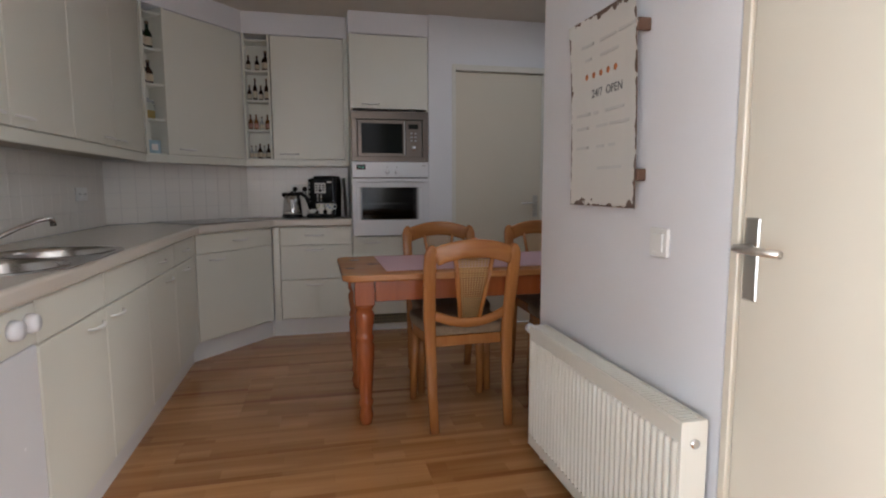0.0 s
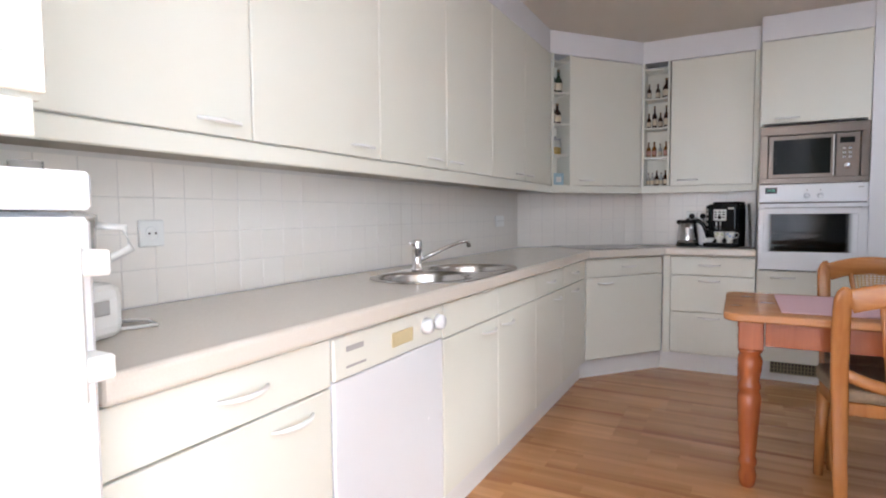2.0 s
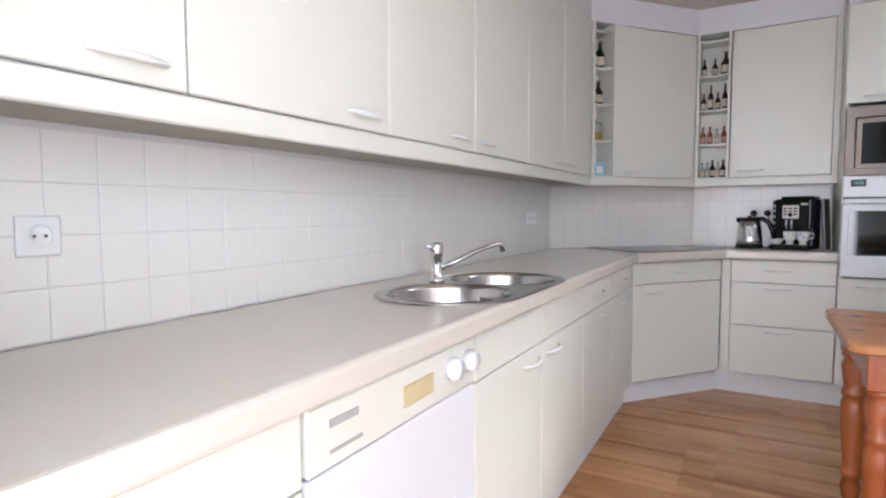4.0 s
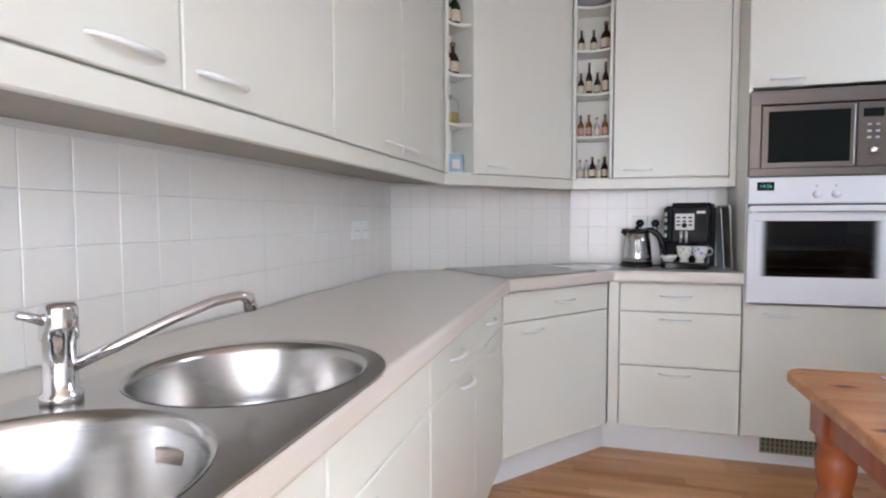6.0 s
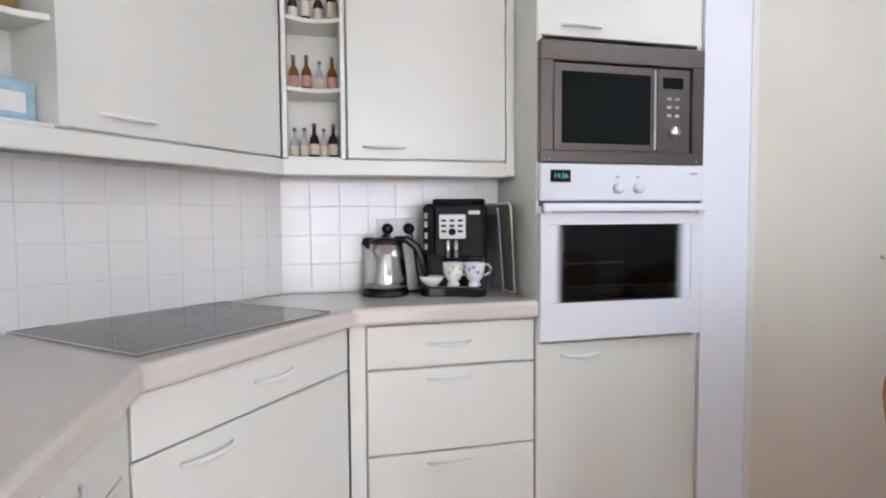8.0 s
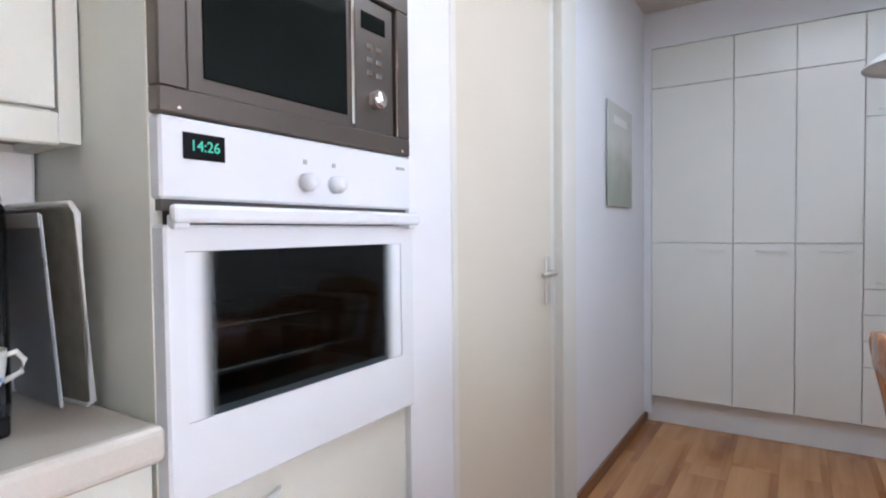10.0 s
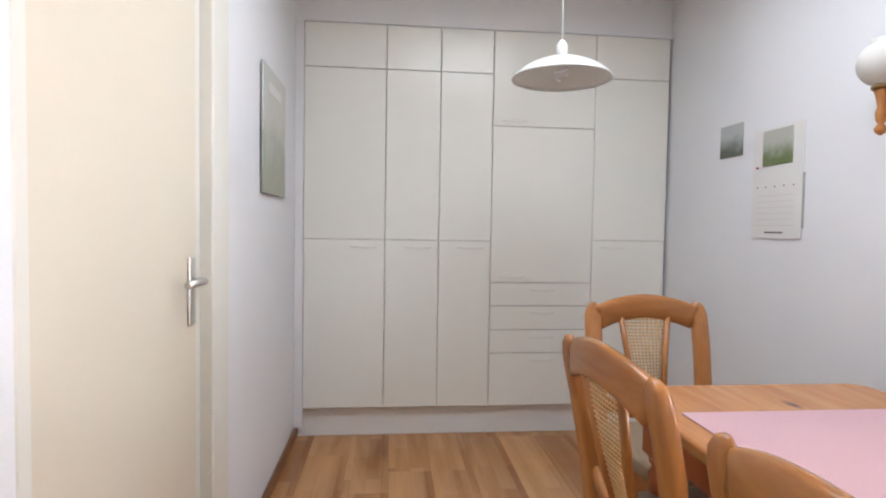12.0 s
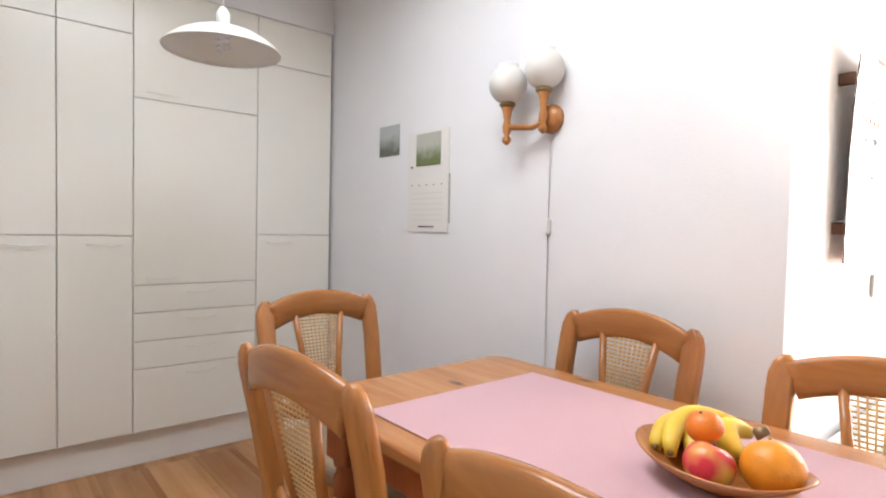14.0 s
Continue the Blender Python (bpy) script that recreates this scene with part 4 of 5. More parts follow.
def floral(name, a, sc):
    m = mat(name, (0.8, 0.79, 0.76), 0.2, vary=0.02)
    nt2 = m.node_tree
    vo = nt2.nodes.new("ShaderNodeTexVoronoi")
    vo.inputs["Scale"].default_value = sc
    t2 = nt2.nodes.new("ShaderNodeTexCoord")
    nt2.links.new(t2.outputs["Object"], vo.inputs[0])
    r2 = nt2.nodes.new("ShaderNodeMapRange")
    r2.inputs["From Min"].default_value, r2.inputs["From Max"].default_value = 0.45, 0.25
    nt2.links.new(vo.outputs["Distance"], r2.inputs["Value"])
    x2 = nt2.nodes.new("ShaderNodeMix")
    x2.data_type = "RGBA"
    x2.inputs["A"].default_value, x2.inputs["B"].default_value = (0.8, 0.79, 0.76, 1), (*a, 1)
    nt2.links.new(r2.outputs[0], x2.inputs["Factor"])
    nt2.links.new(x2.outputs["Result"], nt2.nodes["Principled BSDF"].inputs["Base Color"])
    return m


cup(CM @ pose(0.112, 0.044, 0.0348, 0, 0, 25), floral("green_floral", (0.42, 0.50, 0.22), 60), "white porcelain cup with green floral print")
cup(CM @ pose(0.186, 0.044, 0.0348, 0, 0, 20), floral("blue_floral", (0.22, 0.34, 0.62), 50), "white porcelain cup with blue floral print")
dish = thing("small_bowl", "small white porcelain bowl on the drip tray", "bowl", m=CM @ pose(0.036, 0.044, 0.0352))
part("bowl", lathe([(0.02, 0), (0.024, 0.004), (0.036, 0.018), (0.046, 0.034), (0.044, 0.034), (0.03, 0.016), (0.0, 0.008)], 28), M_PORC, dish)

ket = thing("kettle", "steel and black plastic electric kettle", "kettle", m=pose(-0.275, 4.47, ZT, 0, 0, -8))
part("base", lathe([(0.078, 0), (0.08, 0.005), (0.078, 0.02), (0.06, 0.022)], 32), M_BLACK, ket)
part("body", lathe([(0.074, 0.022), (0.073, 0.05), (0.066, 0.12), (0.058, 0.175)], 32), M_STEEL, ket, "brushed steel jug")
part("lid", lathe([(0.059, 0.174), (0.056, 0.186), (0.03, 0.193), (0.012, 0.196), (0.01, 0.204), (0, 0.205)], 28), M_BLACK, ket)
part("spout", tube([(-0.045, 0, 0.172), (-0.075, 0, 0.182)], [0.024, 0.012], 12), M_BLACK, ket)
part("gauge", tube([(0.01, -0.066, 0.07), (0.008, -0.062, 0.14)], 0.011, 10, 0.5, up=(0, -1, 0)), M_PLASTIC, ket, "pale water gauge")
part("handle", tube([(0.03, 0, 0.185), (0.07, 0, 0.186), (0.105, 0, 0.16), (0.125, 0, 0.11), (0.135, 0, 0.06)], [0.012, 0.014, 0.014, 0.013, 0.009], 12), M_BLACK, ket)
part("cable", tube([(0.06, 0.02, 0.008), (0.10, 0.05, 0.004), (0.13, 0.08, 0.004)], 0.0035, 8), M_BLACK, ket)

M_TRAYP = mat("picture_tray", (0.22, 0.20, 0.16), 0.3, vary=0.6, scale=30)
bt = thing("serving_tray", "patterned tray leaning against the oven cabinet", "tray", m=pose(0.145, 4.425, ZT, 0, -3, 4))
part("panel", cube(-0.006, 0.0, -0.055, 0.15, 0.004, 0.30, 0.002), M_TRAYP, bt)
w = tube([(-0.004, -0.06, 0.012), (-0.004, -0.06, 0.29), (-0.004, -0.045, 0.305), (-0.004, 0.14, 0.305), (-0.004, 0.155, 0.29), (-0.004, 0.155, 0.012), (-0.004, 0.14, 0.0045), (-0.004, -0.045, 0.0045)], 0.0045, 8, closed=True)
part("rim", w, M_PLASTIC, bt, "white raised rim")
bt2 = thing("serving_tray", "grey plastic tray leaning against the oven cabinet", "tray", m=pose(0.123, 4.45, ZT, 0, -4, -2))
part("panel", cube(-0.005, 0.0, -0.05, 0.13, 0.002, 0.29, 0.002), mat("grey_tray", (0.5, 0.52, 0.56), 0.3, 0.3), bt2)
part("rim", cube(-0.007, -0.005, -0.052, 0.132, 0.27, 0.292, 0.001), M_PLASTIC, bt2)


def socket(m, n, plugs=(), label="white double wall socket"):
    s0 = thing("wall_socket", label, "socket", "wall sockets", m)
    for k in range(n):
        pl0 = part("plate", cube(-0.04 + k * 0.075, 0.034 + k * 0.075, -0.011, 0.0, -0.037, 0.037, 0.004, 2), M_PLASTIC, s0)
        part("inset", lathe([(0.021, 0), (0.021, 0.002), (0.018, 0.002), (0.017, 0.001), (0, 0.001)], 24, pose(-0.003 + k * 0.075, -0.0105, 0, 90)), M_PLINTH, pl0)
        for dx in (-0.0095, 0.0095):
            part("hole", lathe([(0.003, 0), (0.003, 0.0015)], 8, pose(-0.003 + k * 0.075 + dx, -0.0118, 0, 90)), M_GAP, pl0)
        if k in plugs:
            pg = part("plug", lathe([(0.019, 0.0), (0.02, 0.01), (0.018, 0.03), (0.008, 0.036)], 20, pose(-0.003 + k * 0.075, -0.011, 0, 90)), M_BLACK, s0, "black plug")
            part("cable", tube([(-0.003 + k * 0.075, -0.04, 0), (0.0 + k * 0.078, -0.05, -0.02), (0.008 + k * 0.08, -0.045, -0.08), (0.02 + k * 0.08, -0.03, -0.15), (0.03 + k * 0.08, -0.03, -0.206)], 0.0033, 8), M_BLACK, pg)
    return s0


TT = 0.009
socket(pose(-0.252, YB - TT, 1.105), 2, (0, 1), "white double wall socket with two black plugs")
socket(L90(XW + TT, 0.985) @ pose(0, 0, 1.085), 1, label="white single wall socket on the tiles")
socket(L90(XW + TT, 3.48) @ pose(0, 0, 1.085), 2)

fp = thing("food_processor", "white food processor with clear bowl", "food processor", m=pose(-1.13, 0.605, ZT, 0, 0, 15) @ Matrix.Scale(0.95, 4))
part("base", cube(-0.09, 0.10, -0.075, 0.085, 0.0, 0.12, 0.03, 3), M_PLASTIC, fp)
part("panel", cube(0.098, 0.103, -0.03, 0.035, 0.055, 0.085, 0.002), M_INK, fp)
part("hub", lathe([(0.07, 0.118), (0.066, 0.14)], 28), M_PLASTIC, fp)
M_CLEARP = mat("smoked_clear_plastic", (0.70, 0.70, 0.68), 0.15, vary=0.02)
M_CLEARP.node_tree.nodes["Principled BSDF"].inputs["Alpha"].default_value = 0.4
part("bowl", lathe([(0.066, 0.14), (0.074, 0.145), (0.08, 0.25), (0.076, 0.25), (0.07, 0.15)], 32), M_CLEARP, fp)
part("lid", lathe([(0.082, 0.25), (0.082, 0.262), (0.05, 0.275), (0.0, 0.276)], 28), M_CLEARP, fp)
part("feed_tube", lathe([(0.03, 0.27), (0.03, 0.37), (0.026, 0.37), (0.026, 0.275)], 20, pose(-0.02, -0.03, 0)), M_CLEARP, fp)
part("handle", tube([(0.05, 0.06, 0.24), (0.09, 0.095, 0.235), (0.10, 0.10, 0.19), (0.06, 0.06, 0.16)], 0.009, 10), M_PLASTIC, fp)
part("cable", tube([(0.02, 0.07, 0.01), (0.06, 0.14, 0.005), (0.09, 0.18, 0.005), (0.03, 0.22, 0.005), (-0.04, 0.20, 0.005)], 0.004, 8), M_PLASTIC, fp)

# ---- dining table ----
TX0, TX1, TY0, TY1, TZ = 0.005, 1.56, 2.465, 3.16, 0.73
tbl = thing("dining_table", "knotty pine dining table with red turned legs", "table", m=pose((TX0 + TX1) / 2, (TY0 + TY1) / 2, 0))
hx, hy = (TX1 - TX0) / 2, (TY1 - TY0) / 2
cr = 0.06
poly = []
for sx, sy, a0 in ((1, 1, 0), (-1, 1, 90), (-1, -1, 180), (1, -1, 270)):
    poly += [(sx * (hx - cr) + cr * math.cos(radians(a0 + k * 15)), sy * (hy - cr) + cr * math.sin(radians(a0 + k * 15))) for k in range(7)]
part("tabletop", prism(poly, TZ - 0.032, TZ, 0.008, seg=3), M_PINE, tbl)
for y in (-hy + 0.065, hy - 0.085):
    part("apron", cube(-hx + 0.15, hx - 0.15, y, y + 0.02, TZ - 0.135, TZ - 0.033, 0.002), M_LEG, tbl)
for x in (-hx + 0.065, hx - 0.085):
    part("apron", cube(x, x + 0.02, -hy + 0.15, hy - 0.15, TZ - 0.135, TZ - 0.033, 0.002), M_LEG, tbl)
LEG = [(0.022, 0.0), (0.028, 0.01), (0.034, 0.05), (0.026, 0.085), (0.034, 0.10), (0.034, 0.115), (0.028, 0.13), (0.034, 0.20), (0.042, 0.32), (0.044, 0.38), (0.036, 0.405), (0.042, 0.415), (0.042, 0.43), (0.035, 0.445), (0.043, 0.49), (0.046, 0.53), (0.036, 0.555), (0.044, 0.565), (0.046, 0.58)]
for sx in (-1, 1):
    for sy in (-1, 1):
        bm = lathe(LEG, 24, pose(sx * (hx - 0.10), sy * (hy - 0.10), 0))
        box(bm, sx * (hx - 0.10) - 0.046, sx * (hx - 0.10) + 0.046, sy * (hy - 0.10) - 0.046, sy * (hy - 0.10) + 0.046, 0.578, TZ - 0.033, 0.004)
        part("leg", bm, M_LEG, tbl, "red stained turned leg")
cloth = solid("table_runner", prism([(0.21, 2.56), (1.335, 2.56), (1.335, 3.10), (0.21, 3.10)], TZ + 0.0005, TZ + 0.004, 0.001, seg=1), M_PINK, "pink woven table runner on the table", "table linen")

# ---- chairs: local frame, back at y = 0, sitting towards +y ----
def make_chair():
    c = thing("dining_chair", "honey-coloured wooden chair with cane back and brown seat", "chair", "chairs round the table")
    for s in (-1, 1):
        pts = [(s * 0.178, -0.05, 0.0), (s * 0.182, -0.02, 0.2), (s * 0.186, 0.0, 0.42), (s * 0.192, -0.012, 0.55), (s * 0.197, -0.04, 0.70), (s * 0.198, -0.056, 0.77), (s * 0.197, -0.064, 0.805), (s * 0.193, -0.069, 0.826), (s * 0.187, -0.072, 0.838), (s * 0.180, -0.073, 0.844)]
        part("back_post", tube(pts, [0.021, 0.023, 0.027, 0.028, 0.028, 0.028, 0.0275, 0.024, 0.018, 0.009], 20, 0.66, up=(0, 1, 0), power=0.55), M_CHAIR, c)
    pts, rr = [], []
    for k in range(19):
        t = -1 + 2 * k / 18
        pts.append((t * 0.178, -0.064 - 0.022 * (1 - t * t), 0.797 + 0.036 * (1 - t * t)))
        rr.append(0.0145)
    part("top_rail", tube(pts, rr, 20, 2.8, power=0.55), M_RAIL, c)
    pts = [(t * 0.18, -0.006 - 0.01 * (1 - t * t), 0.535 - 0.045 * (1 - t * t)) for t in [-1 + k / 6 for k in range(13)]]
    part("lower_rail", tube(pts, 0.012, 10, 1.9), M_RAIL, c)
    top, bot = (0.088, -0.078, 0.80), (0.046, -0.012, 0.51)
    for s in (-1, 1):
        part("splat_stile", tube([(s * top[0], top[1], top[2]), (s * 0.066, -0.05, 0.65), (s * bot[0], bot[1], bot[2])], 0.011, 8, 1.0, up=(0, 1, 0)), M_CHAIR, c)
    cane = bmesh.new()
    at = lambda t, u: (u * (bot[0] + (top[0] - bot[0]) * t), bot[1] + (top[1] - bot[1]) * t - 0.006 * math.sin(math.pi * t), bot[2] + (top[2] - bot[2]) * t)
    for k in range(1, 27):
        t = k / 27
        tube([at(t, -1), at(t, 1)], 0.0023, 4, 0.55, bm=cane, up=(0, 1, 0))
    for k in range(-5, 6):
        tube([at(0.0, k / 5.5), at(0.5, k / 5.5), at(1.0, k / 5.5)], 0.0023, 4, 0.55, bm=cane, up=(0, 1, 0))
    tagged(part("cane_panel", cane, M_CANE, c, "woven yellow cane"), kind="stuff")
    seat = [(-0.19, 0.01), (0.19, 0.01), (0.215, 0.30), (0.20, 0.40), (0.15, 0.425), (-0.15, 0.425), (-0.20, 0.40), (-0.215, 0.30)]
    part("seat", prism(seat, 0.425, 0.475, 0.018, seg=3), M_SEAT, c, "brown upholstered seat")
    part("seat_frame", prism([(x * 0.95, 0.012 + y * 0.95) for x, y in seat], 0.375, 0.424, 0.003, seg=1), M_CHAIR, c)
    for s in (-1, 1):
        part("front_leg", tube([(s * 0.185, 0.385, 0.0), (s * 0.182, 0.375, 0.2), (s * 0.175, 0.365, 0.38)], [0.018, 0.022, 0.027], 10), M_CHAIR, c)
    return c


chair = make_chair()
CHAIR = Matrix.Diagonal((1, 1, 1.02, 1))
chair.matrix_basis = pose(0.575, 2.44, 0, 0, 0, 2) @ CHAIR
for x, y, rz in ((1.19, 2.40, -3), (1.97, 2.845, 92), (1.27, 3.235, 183), (0.63, 3.265, 178)):
    copy_thing(chair, pose(x, y, 0, 0, 0, rz) @ CHAIR)

# ---- fruit bowl ----
FB = pose(0.705, 2.86, TZ + 0.007, 0, 0, -5) @ Matrix.Scale(0.68, 4)
fb = thing("fruit_bowl", "boat-shaped brown wooden fruit bowl", "bowl", m=FB)
bm = bmesh.new()
rings = []
for t, inner in ((0.0, 0), (0.35, 0), (0.75, 0), (1.0, 0), (0.96, 1), (0.7, 1), (0.3, 1), (0.0, 1)):
    ring = []
    for k in range(32):
        a = 2 * math.pi * k / 32
        ex = 0.07 + 0.13 * t
        ey = 0.05 + 0.083 * t
        lift = 0.055 * t ** 1.6 + 0.022 * t * abs(math.cos(a)) ** 3
        ring.append(bm.verts.new((ex * math.cos(a), ey * math.sin(a), lift + 0.008 * inner)))
    rings.append(ring)
for a, b2 in zip(rings, rings[1:]):
    for k in range(32):
        bm.faces.new((a[k], a[(k + 1) % 32], b2[(k + 1) % 32], b2[k]))
bm.faces.new(rings[0][::-1])
bm.faces.new(rings[-1])
for f2 in bm.faces:
    f2.smooth = len(f2.verts) == 4
part("shell", bm, M_CHAIR, fb)
part("foot", lathe([(0.05, -0.0035), (0.05, 0.002)], 20), M_CHAIR, fb)


def fruit(name, label, m, r, color, squash=1.0, dimple=0.12):
    o = thing(name, label, "fruit", "fruit in the bowl", m)
    prof = []
    for k in range(17):
        a = -math.pi / 2 + math.pi * k / 16
        rr2 = r * math.cos(a)
        prof.append((max(rr2, 0.0005), r * squash * math.sin(a) - (dimple * r * (math.sin(a) ** 8) if a > 0 else -dimple * 0.5 * r * (math.sin(a) ** 8))))
    part("flesh", lathe(prof, 28), color, o)
    part("stem", tube([(0, 0, r * squash * 0.82), (0.002, 0.001, r * squash * 1.02)], 0.0025, 6), M_CAP, o)


M_ORANGE = mat("orange_peel", (0.80, 0.30, 0.02), 0.4, vary=0.06, bump=0.4, bump_scale=160)
M_MAND = mat("mandarin_peel", (0.75, 0.20, 0.015), 0.4, vary=0.06, bump=0.4, bump_scale=180)
M_APPLE = bpy.data.materials.new("red_yellow_apple")
M_APPLE.use_nodes = True
nt = M_APPLE.node_tree
b = nt.nodes["Principled BSDF"]
b.inputs["Roughness"].default_value = 0.22
tc = nt.nodes.new("ShaderNodeTexCoord")
nz = nt.nodes.new("ShaderNodeTexNoise")
nz.inputs["Scale"].default_value = 14
nt.links.new(tc.outputs["Object"], nz.inputs[0])
mx = nt.nodes.new("ShaderNodeValToRGB")
mx.color_ramp.elements[0].position, mx.color_ramp.elements[0].color = 0.42, (0.62, 0.03, 0.05, 1)
mx.color_ramp.elements[1].position, mx.color_ramp.elements[1].color = 0.62, (0.75, 0.50, 0.10, 1)
nt.links.new(nz.outputs["Fac"], mx.inputs[0])
nt.links.new(mx.outputs[0], b.inputs["Base Color"])
fruit("orange", "large ripe orange in the fruit bowl", pose(0.627, 2.865, TZ + 0.062, 15, 10), 0.043, M_ORANGE, 0.95, 0.04)
fruit("apple", "red and yellow apple in the fruit bowl", pose(0.697, 2.911, TZ + 0.056, 20, -8), 0.037, M_APPLE, 0.92, 0.16)
fruit("mandarin", "small orange mandarin on the bananas", pose(0.727, 2.863, TZ + 0.094, -15, 5), 0.029, M_MAND, 0.86, 0.06)
M_BANANA = mat("banana_skin", (0.72, 0.50, 0.05), 0.45, vary=0.12, scale=18)
bn = thing("bananas", "bunch of ripe yellow bananas in the bowl", "fruit", "fruit in the bowl", pose(0.755, 2.805, TZ))
STEM = Vector((-0.058, -0.052, 0.066))
for tip, bow in (((0.012, 0.085, 0.045), (0.078, -0.03, 0.105)), ((0.045, 0.072, 0.042), (0.098, -0.055, 0.078)), ((-0.012, 0.05, 0.036), (0.05, -0.02, 0.085)), ((-0.066, 0.012, 0.045), (0.0, -0.012, 0.09))):
    pts, rr = [], []
    for j in range(15):
        t = j / 14
        pts.append(Vector(tip) * (1 - t) ** 2 + Vector(bow) * (2 * t * (1 - t)) + STEM * t ** 2)
        rr.append(0.004 + 0.0145 * math.sin(math.pi * min(1, 0.04 + t * 0.93)) ** 0.45)
    ba = part("banana", tube(pts, rr, 10, 1.0, power=0.8), M_BANANA, bn)
    part("tip", lathe([(0.0055, -0.003), (0.0055, 0.003), (0.002, 0.005)], 8, Matrix.Translation(pts[0])), M_CAP, ba, "dark banana tip")
part("stem", tube([STEM - Vector((0.004, 0, 0)), STEM + Vector((-0.022, -0.008, 0.012))], [0.011, 0.008], 8), M_CAP, bn, "dark shared stem")

# ---- radiator ----
rad = thing("radiator", "cream panel radiator with vertical ribs on the wall", "radiator", m=pose(XS - 0.1, 2.075, 0.06, 0, 0, -90))
RL, RH = 0.95, 0.495
part("back_panel", cube(0.0, RL, 0.055, 0.07, 0.0, RH, 0.003), M_RAD, rad)
fp_bm = cube(0.0, RL, 0.006, 0.014, 0.0, RH, 0.002)
box(fp_bm, 0.0, RL, 0.0, 0.0065, RH - 0.05, RH, 0.002)
box(fp_bm, 0.0, RL, 0.0, 0.0065, 0.0, 0.045, 0.002)
n = 33
for k in range(n):
    x = 0.012 + (RL - 0.024) * (k + 0.5) / n
    part("rib", tube([(x, 0.006, 0.044), (x, 0.004, 0.055), (x, 0.004, RH - 0.06), (x, 0.006, RH - 0.049)], 0.0095, 8, 0.8, up=(0, 1, 0)), M_RAD, rad)
part("front_panel", fp_bm, M_RAD, rad)
part("side_cover", cube(RL - 0.002, RL + 0.003, -0.001, 0.072, 0.0, RH + 0.006, 0.001), M_RAD, rad)
part("side_cover", cube(-0.003, 0.002, -0.001, 0.072, 0.0, RH + 0.006, 0.001), M_RAD, rad)
grille = cube(0.003, RL - 0.003, 0.0, 0.008, RH + 0.001, RH + 0.006)
box(grille, 0.003, RL - 0.003, 0.062, 0.07, RH + 0.001, RH + 0.006)
for k in range(60):
    x = 0.01 + (RL - 0.02) * k / 59
    box(grille, x - 0.004, x + 0.004, 0.008, 0.062, RH + 0.001, RH + 0.005)
part("top_grille", grille, M_RAD, rad)
part("bleed_plug", lathe([(0.012, 0), (0.012, 0.006), (0.006, 0.007)], 12, pose(RL + 0.003, 0.035, RH - 0.05, 0, 90)), M_CHROME, rad, "chrome bleed plug")
part("valve", tube([(-0.003, 0.035, RH - 0.03), (-0.03, 0.035, RH - 0.03)], [0.008, 0.011], 12), M_CHROME, rad)
part("thermostat_knob", tube([(-0.03, 0.035, RH - 0.03), (-0.04, 0.035, RH - 0.03), (-0.085, 0.03, RH - 0.025), (-0.09, 0.03, RH - 0.025)], [0.016, 0.021, 0.019, 0.013], 14), M_PLASTIC, rad, "white thermostat knob")
part("pipe", tube([(0.02, 0.05, 0.004), (0.02, 0.05, -0.059)], 0.008, 10), M_RAD, rad)
part("pipe", tube([(0.06, 0.05, 0.004), (0.06, 0.05, -0.059)], 0.008, 10), M_RAD, rad)
for x in (0.15, RL - 0.15):
    part("bracket", cube(x - 0.015, x + 0.015, 0.07, 0.099, 0.1, 0.4), M_RAD, rad)

# ---- metal sign on the radiator wall ----
sg = thing("metal_sign", "white rust-edged tin sign with faded lettering", "sign", m=pose(XS - 0.035, 1.875, 1.055, 0, 0, -90))
SW, SHH = 0.41, 0.61
sheet = bmesh.new()
nx, nz2 = 6, 10
grid = [[sheet.verts.new((SW * i / nx, 0.012 * math.sin(math.pi * i / nx) * 0.5 - 0.02 * (j / nz2) ** 3, SHH * j / nz2)) for i in range(nx + 1)] for j in range(nz2 + 1)]
for j in range(nz2):
    for i in range(nx):
        sheet.faces.new((grid[j][i], grid[j][i + 1], grid[j + 1][i + 1], grid[j + 1][i]))
r0 = bmesh.ops.extrude_face_region(sheet, geom=sheet.faces[:])
bmesh.ops.translate(sheet, verts=[v for v in r0["geom"] if isinstance(v, bmesh.types.BMVert)], vec=(0, 0.003, 0))
bmesh.ops.recalc_face_normals(sheet, faces=sheet.faces[:])
M_TIN = bpy.data.materials.new("chipped_white_tin")
M_TIN.use_nodes = True
nt = M_TIN.node_tree
b = nt.nodes["Principled BSDF"]
b.inputs["Roughness"].default_value = 0.22
tc = nt.nodes.new("ShaderNodeTexCoord")
sep = nt.nodes.new("ShaderNodeSeparateXYZ")
nt.links.new(tc.outputs["Object"], sep.inputs[0])


def math_node(op, a, b2):
    n3 = nt.nodes.new("ShaderNodeMath")
    n3.operation = op
    for k, v in enumerate((a, b2)):
        if isinstance(v, (int, float)):
            n3.inputs[k].default_value = v
        else:
            nt.links.new(v, n3.inputs[k])
    return n3.outputs[0]


